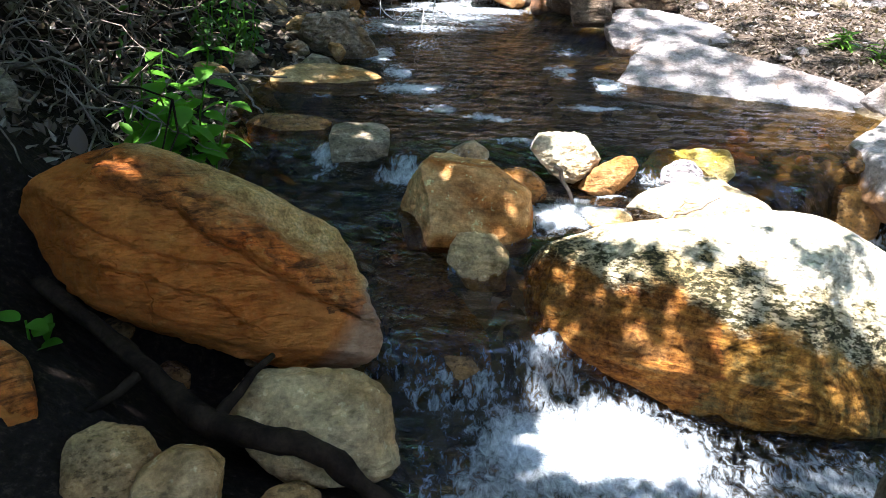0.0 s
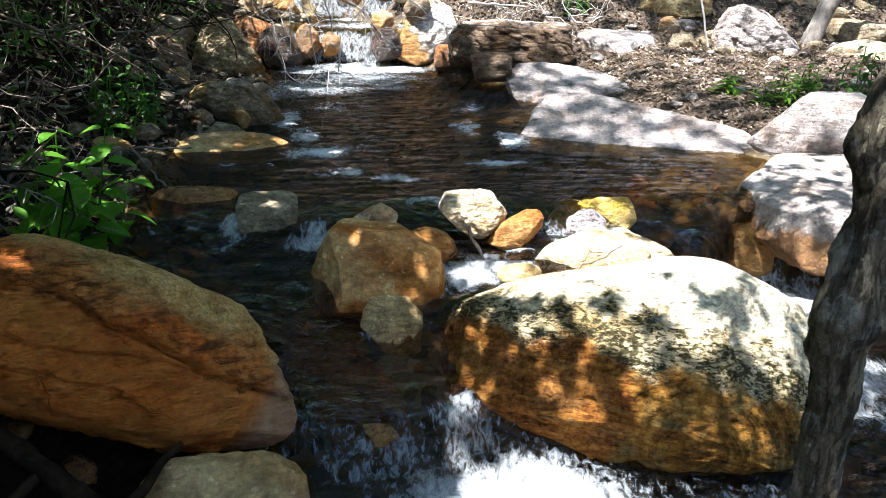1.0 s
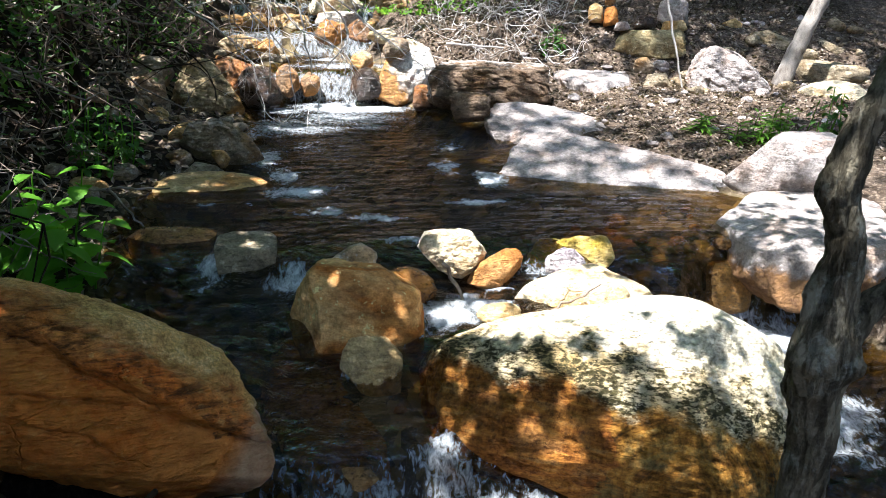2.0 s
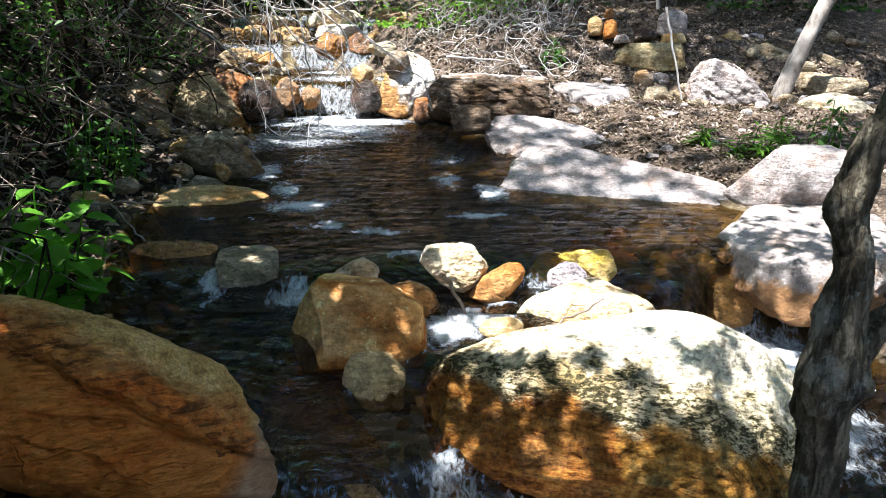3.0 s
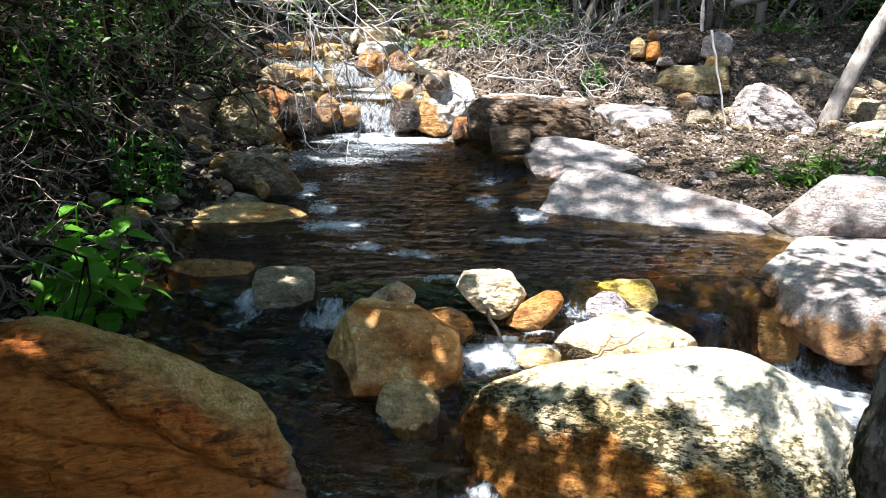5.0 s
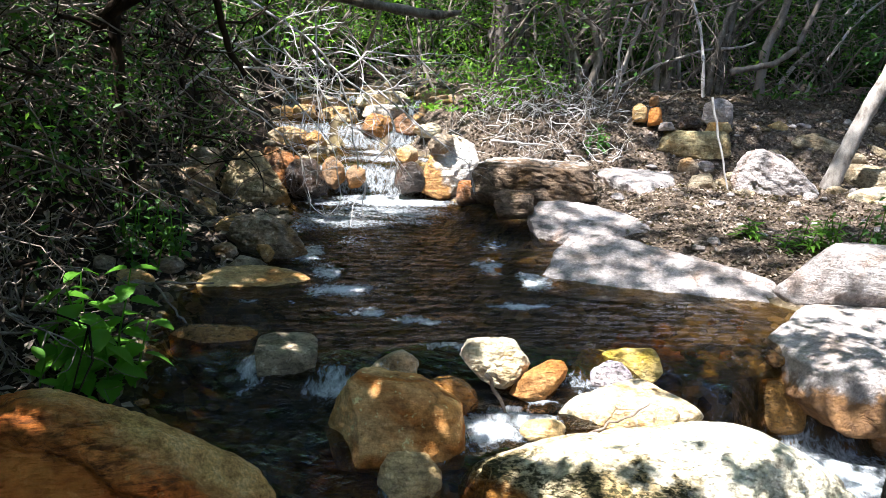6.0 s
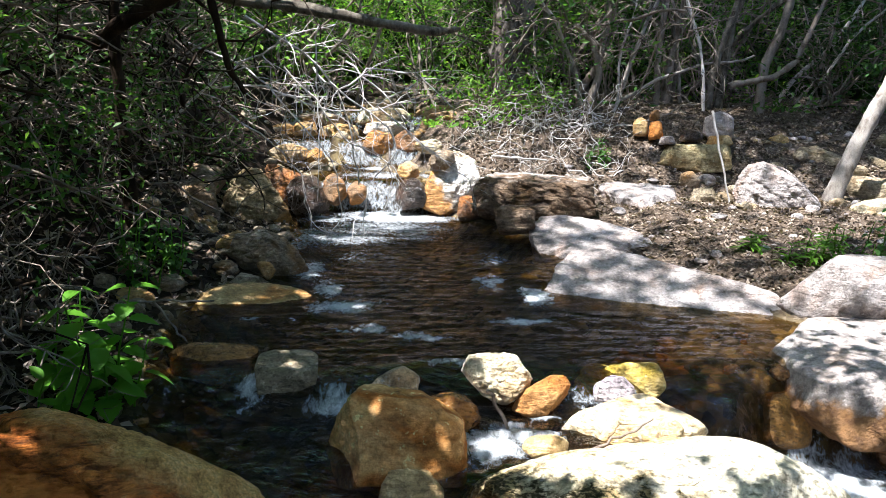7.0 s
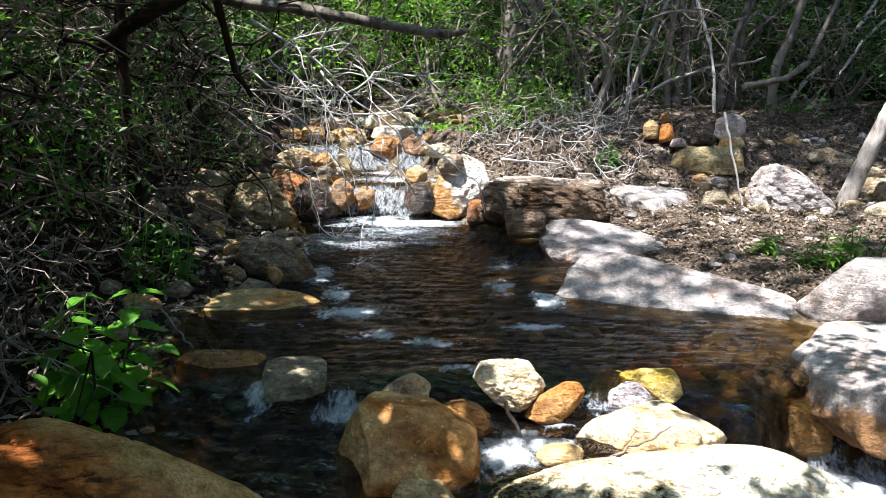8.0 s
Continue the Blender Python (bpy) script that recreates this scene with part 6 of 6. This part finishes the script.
for ln, yy, r in mains:
    p = np.array([(a, yy + rng.uniform(-0.06, 0.06), b) for a, b in ln])
    u = np.linspace(0, 1, 16)
    t = np.linspace(0, 1, len(p))
    pts = np.stack([np.interp(u, t, p[:, k]) for k in range(3)], 1) + rng.normal(size=(16, 3)) * 0.008
    v, f = tubes([(pts, taper(16, r, r * 0.45))], 7)
    bough = linked("bough", v - org, f, "twig_pale", dead)
    lines = []
    for _ in range(8):
        k = rng.randint(2, 16)
        d = pts[k] - pts[k - 1]
        extra, _t = grow(rng, pts[k], d / np.linalg.norm(d) + 1.0 * rng.normal(size=3), rng.uniform(0.2, 0.6), r * 0.5, 1, 3, 0.35, 0.04, 8, 0.9, 0.6)
        lines += extra
    v, f = tubes(lines, 5)
    tagged(linked("twig_spray", v - org, f, "twig_pale", bough), kind="stuff")

# ---- herbs ----
def leaf_blade(length, wide, saw=0.0, bend=0.25, n=9):
    """One pointed leaf with a midrib fold, a bent blade and a toothed edge."""
    V, F = [], []
    for i in range(n):
        t = i / (n - 1)
        w = wide * 0.5 * (math.sin(math.pi * t ** 0.75) ** 0.8 if 0 < t < 1 else 0.02) * (1 + (saw if i % 2 else -saw))
        z = -bend * length * t * t
        for s in (-1, -0.5, 0, 0.5, 1):
            V.append((s * w, t * length, z + 0.25 * abs(s) * w - 0.06 * abs(s) ** 2 * w))
    for i in range(n - 1):
        for j in range(4):
            a = i * 5 + j
            F.append((a, a + 1, a + 6, a + 5))
    return np.array(V), np.array(F)


def herb(name, label, at, height, pairs, blade, mat, seed, lean=(0.1, -0.1), leaf_name="leaf", tilt=-15):
    rng = np.random.RandomState(seed)
    ob = thing(name, label, "plant", at)
    pts = wander(rng, (0, 0, -0.04), (lean[0], lean[1], 1), height, 8, 0.10)
    v, f = tubes([(pts, taper(8, 0.006, 0.003))], 6)
    linked("stem", v, f, mat, ob)
    for i in range(pairs):
        t = 0.25 + 0.75 * (i + 1) / pairs
        p = pts[min(7, int(t * 7))]
        turn = 90 * (i % 2) + rng.uniform(-25, 25)
        for side in (0, 180):
            lf = new(leaf_name, blade)
            lf.parent = ob
            s = (1.15 - 0.5 * t) * rng.uniform(0.8, 1.15)
            lf.matrix_basis = pose(*p, 0, 0, turn + side + rng.uniform(-15, 15)) @ pose(0, 0.015, 0, tilt + rng.uniform(-15, 20), rng.uniform(-15, 15), 0) @ Matrix.Diagonal((s, s, s, 1))
    return ob


def blade_mesh(length, wide, saw, bend, mat):
    v, f = leaf_blade(length, wide, saw, bend, 13)
    me = mesh_from("leaf", v, f)
    me.materials.append(MATS[mat])
    return me


nettle = blade_mesh(0.15, 0.115, 0.10, 0.3, "leaf_herb")
small = blade_mesh(0.07, 0.045, 0.08, 0.3, "leaf_mid")
oval = blade_mesh(0.13, 0.075, 0.0, 0.2, "leaf_herb")
fern = blade_mesh(0.12, 0.03, 0.12, 0.5, "leaf_bright")
for k, (x, y, h, pr) in enumerate([(-1.22, 3.28, 0.52, 6), (-1.12, 3.22, 0.44, 5), (-1.30, 3.40, 0.50, 5), (-1.16, 3.42, 0.56, 6), (-1.05, 3.32, 0.38, 4), (-1.36, 3.26, 0.42, 4), (-1.20, 3.15, 0.34, 4)]):
    z = max(gz(x, y), -0.14)
    herb("nettle_plant", "bright green toothed-leaved herb at the water edge", (x, y, z), h, pr, nettle, "leaf_herb", 70 + k, (0.15, -0.25))
for k, (x, y, h) in enumerate([(-1.20, 2.98, 0.14), (-1.06, 2.92, 0.12), (-1.32, 3.05, 0.18)]):
    herb("broad_leaf_plant", "low broad-leaved green herb beside the russet boulder", (x, y, max(gz(x, y), -0.12)), h, 2, oval, "leaf_herb", 80 + k, (0.2, -0.3), tilt=35)
herb("broad_leaf_plant", "broad-leaved green herb in the deep shade", (-1.036, 1.700, -0.083), 0.22, 4, oval, "leaf_herb", 88, (0.3, -0.3), tilt=20)
for k in range(16):
    rng = np.random.RandomState(300 + k)
    x, y = rng.uniform(-1.62, -1.22), rng.uniform(4.3, 4.95)
    herb("leafy_plant", "dense small-leaved green plant on the shaded bank", (x, y, gz(x, y)), rng.uniform(0.22, 0.40), 6, small, "leaf_herb", 90 + k)
for k in range(10):
    rng = np.random.RandomState(320 + k)
    x, y = (2.73 + rng.uniform(-0.16, 0.16), 5.16 + rng.uniform(-0.08, 0.10)) if k < 7 else (2.49 + rng.uniform(-0.08, 0.08), 5.48 + rng.uniform(-0.06, 0.06))
    herb("fern_plant", "bright yellow-green fern among bank rocks", (x, y, gz(x, y) - 0.02), rng.uniform(0.18, 0.30) if k < 7 else 0.16, 9, fern, "leaf_bright", 110 + k, tilt=25)
for k in range(14):
    rng = np.random.RandomState(340 + k)
    x, y = (rng.uniform(1.75, 2.3), rng.uniform(7.6, 7.9)) if k < 6 else (rng.uniform(3.05, 3.45), rng.uniform(4.9, 5.3))
    herb("leafy_plant", "small green plant on the dry bank", (x, y, gz(x, y)), rng.uniform(0.15, 0.3) * (1 if k < 6 else 1.5), 6, small, "leaf_bright", 130 + k)

# the old root across the shaded stones
root = thing("root", "dark bare root across the stones in deep shade", "root", (-0.5, 1.5, -0.1))
pts = np.array([(-1.05, 1.85, 0.12), (-0.84, 1.75, 0.03), (-0.67, 1.65, -0.02), (-0.54, 1.55, -0.05), (-0.48, 1.52, -0.06), (-0.36, 1.48, -0.05), (-0.25, 1.46, -0.05), (-0.17, 1.45, -0.08), (-0.10, 1.44, -0.14), (-0.03, 1.43, -0.21), (0.05, 1.42, -0.45)])
u, t = np.linspace(0, 1, 60), np.linspace(0, 1, len(pts))
pp = np.stack([np.interp(u, t, pts[:, k]) for k in range(3)], 1)
v, f = tubes([(pp, np.interp(u, t, [0.02, 0.024, 0.027, 0.030, 0.036, 0.033, 0.030, 0.028, 0.027, 0.026, 0.024]))], 16)
v = v + 0.014 * np.stack([fbm(v * 14 + s, 3) for s in (0, 40, 80)], 1) + 0.006 * np.stack([fbm(v * (60, 20, 40) + s, 3) for s in (9, 49, 89)], 1)
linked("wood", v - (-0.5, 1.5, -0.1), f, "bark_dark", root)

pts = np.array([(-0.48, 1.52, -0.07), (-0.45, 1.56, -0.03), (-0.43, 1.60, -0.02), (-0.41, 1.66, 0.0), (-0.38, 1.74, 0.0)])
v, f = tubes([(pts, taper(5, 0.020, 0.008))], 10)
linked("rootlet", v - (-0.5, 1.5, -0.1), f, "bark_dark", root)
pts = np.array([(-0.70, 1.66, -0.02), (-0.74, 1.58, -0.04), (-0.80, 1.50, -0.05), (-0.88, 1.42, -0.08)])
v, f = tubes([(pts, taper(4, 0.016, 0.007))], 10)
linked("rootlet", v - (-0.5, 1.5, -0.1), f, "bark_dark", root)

# sticks
for k, (a, b, r) in enumerate([((0.46, 3.20, 0.04), (0.59, 3.16, -0.20), 0.010), ((0.84, 2.93, -0.09), (1.10, 2.98, 0.03), 0.007), ((2.66, 7.0, 1.02), (2.93, 6.95, 0.06), 0.012), ((-1.15, 3.92, 0.18), (-0.90, 3.8, -0.08), 0.007), ((-1.35, 4.0, 0.14), (-0.95, 4.3, 0.06), 0.008), ((0.8, 7.3, 0.55), (1.35, 7.5, 0.5), 0.012)]):
    rng = np.random.RandomState(400 + k)
    a, b = np.array(a), np.array(b)
    pts = a + (b - a) * np.linspace(0, 1, 10)[:, None] + rng.normal(size=(10, 3)) * 0.006
    v, f = tubes([(pts, taper(10, r, r * 0.6))], 7)
    tagged(linked("stick", v, f, "twig_pale" if k in (2, 5) else "twig"), "bare weathered stick caught among the stones", "stick")

# dry leaf litter and small stones on the banks
rng = np.random.RandomState(11)
n = 18000
x, y = rng.uniform(0.6, 5.2, n), rng.uniform(4.6, 9.6, n)
z = ground_z(x, y)
ok = (z > 0.03)
v, f = leaves(rng, np.stack([x, y, z + 0.012], 1)[ok], 0.045, 0.5, 0.9)
tagged(linked("leaf_litter", v, f, "litter", None, False), "dry brown and bleached fallen leaves on the bank", "leaf litter", kind="stuff")
n = 5000
x, y = rng.uniform(-3.5, -1.0, n), rng.uniform(2.4, 8.0, n)
z = ground_z(x, y)
v, f = leaves(rng, np.stack([x, y, z + 0.012], 1), 0.07, 0.5, 0.85)
tagged(linked("leaf_litter", v, f, "litter", None, False), "dark fallen leaves on the shaded bank", "leaf litter", kind="stuff")


def rubble(seed, n, x0, x1, y0, y1, s0, s1, mat, label):
    rng = np.random.RandomState(seed)
    s, fc = ball(2)
    V, F = [], []
    for i in range(n):
        x, y = rng.uniform(x0, x1), rng.uniform(y0, y1)
        r = s0 + (s1 - s0) * rng.uniform() ** 3
        d = s * (r * rng.uniform(0.7, 1.4), r * rng.uniform(0.7, 1.3), r * rng.uniform(0.45, 0.8))
        for _ in range(4):
            m = rng.normal(size=3)
            m /= np.linalg.norm(m)
            t = d @ m
            d = d - m * (0.9 * np.maximum(0, t - 0.7 * t.max()))[:, None]
        d = d * (1 + 0.2 * gnoise(s * 1.5 + rng.uniform(0, 99, 3)))[:, None]
        c, sn = math.cos(i), math.sin(i)
        d = d @ np.array(((c, -sn, 0), (sn, c, 0), (0, 0, 1)))
        V.append(d + (x, y, gz(x, y) + 0.15 * r))
        F.append(fc + i * len(s))
    return tagged(linked("rubble", np.concatenate(V), np.concatenate(F), mat, None, True), label, "stones", kind="stuff")


rubble(501, 130, 1.4, 4.8, 5.2, 8.4, 0.02, 0.08, "pale", "small pale stones scattered on the bank")
rubble(502, 50, 2.9, 5.0, 6.6, 8.2, 0.03, 0.12, "greytan", "grey-tan stones tumbled on the bank")
rubble(503, 160, -1.6, -0.7, 3.6, 7.2, 0.02, 0.09, "greybrown", "small grey-brown stones along the shaded bank")
rubble(507, 70, -1.7, -0.7, 7.7, 10.4, 0.03, 0.11, "greytan", "grey-tan stones of the stepped falls")
rubble(504, 60, -1.5, 0.7, 8.9, 10.4, 0.03, 0.11, "gold", "golden stones of the stepped falls")
rubble(505, 110, -1.0, 2.2, 2.0, 4.2, 0.03, 0.10, "wetbrown", "drowned brown stones on the stream bed")



# the dead leaf that stands behind the russet boulder
v, f = leaf_blade(0.095, 0.06, 0.0, 0.1, 13)
leaf = tagged(linked("dead_leaf", v, f, "litter"), "single brown dead leaf standing behind the russet boulder", "leaf")
leaf.matrix_world = pose(-1.12, 2.31, 0.31, 80, 0, 12)
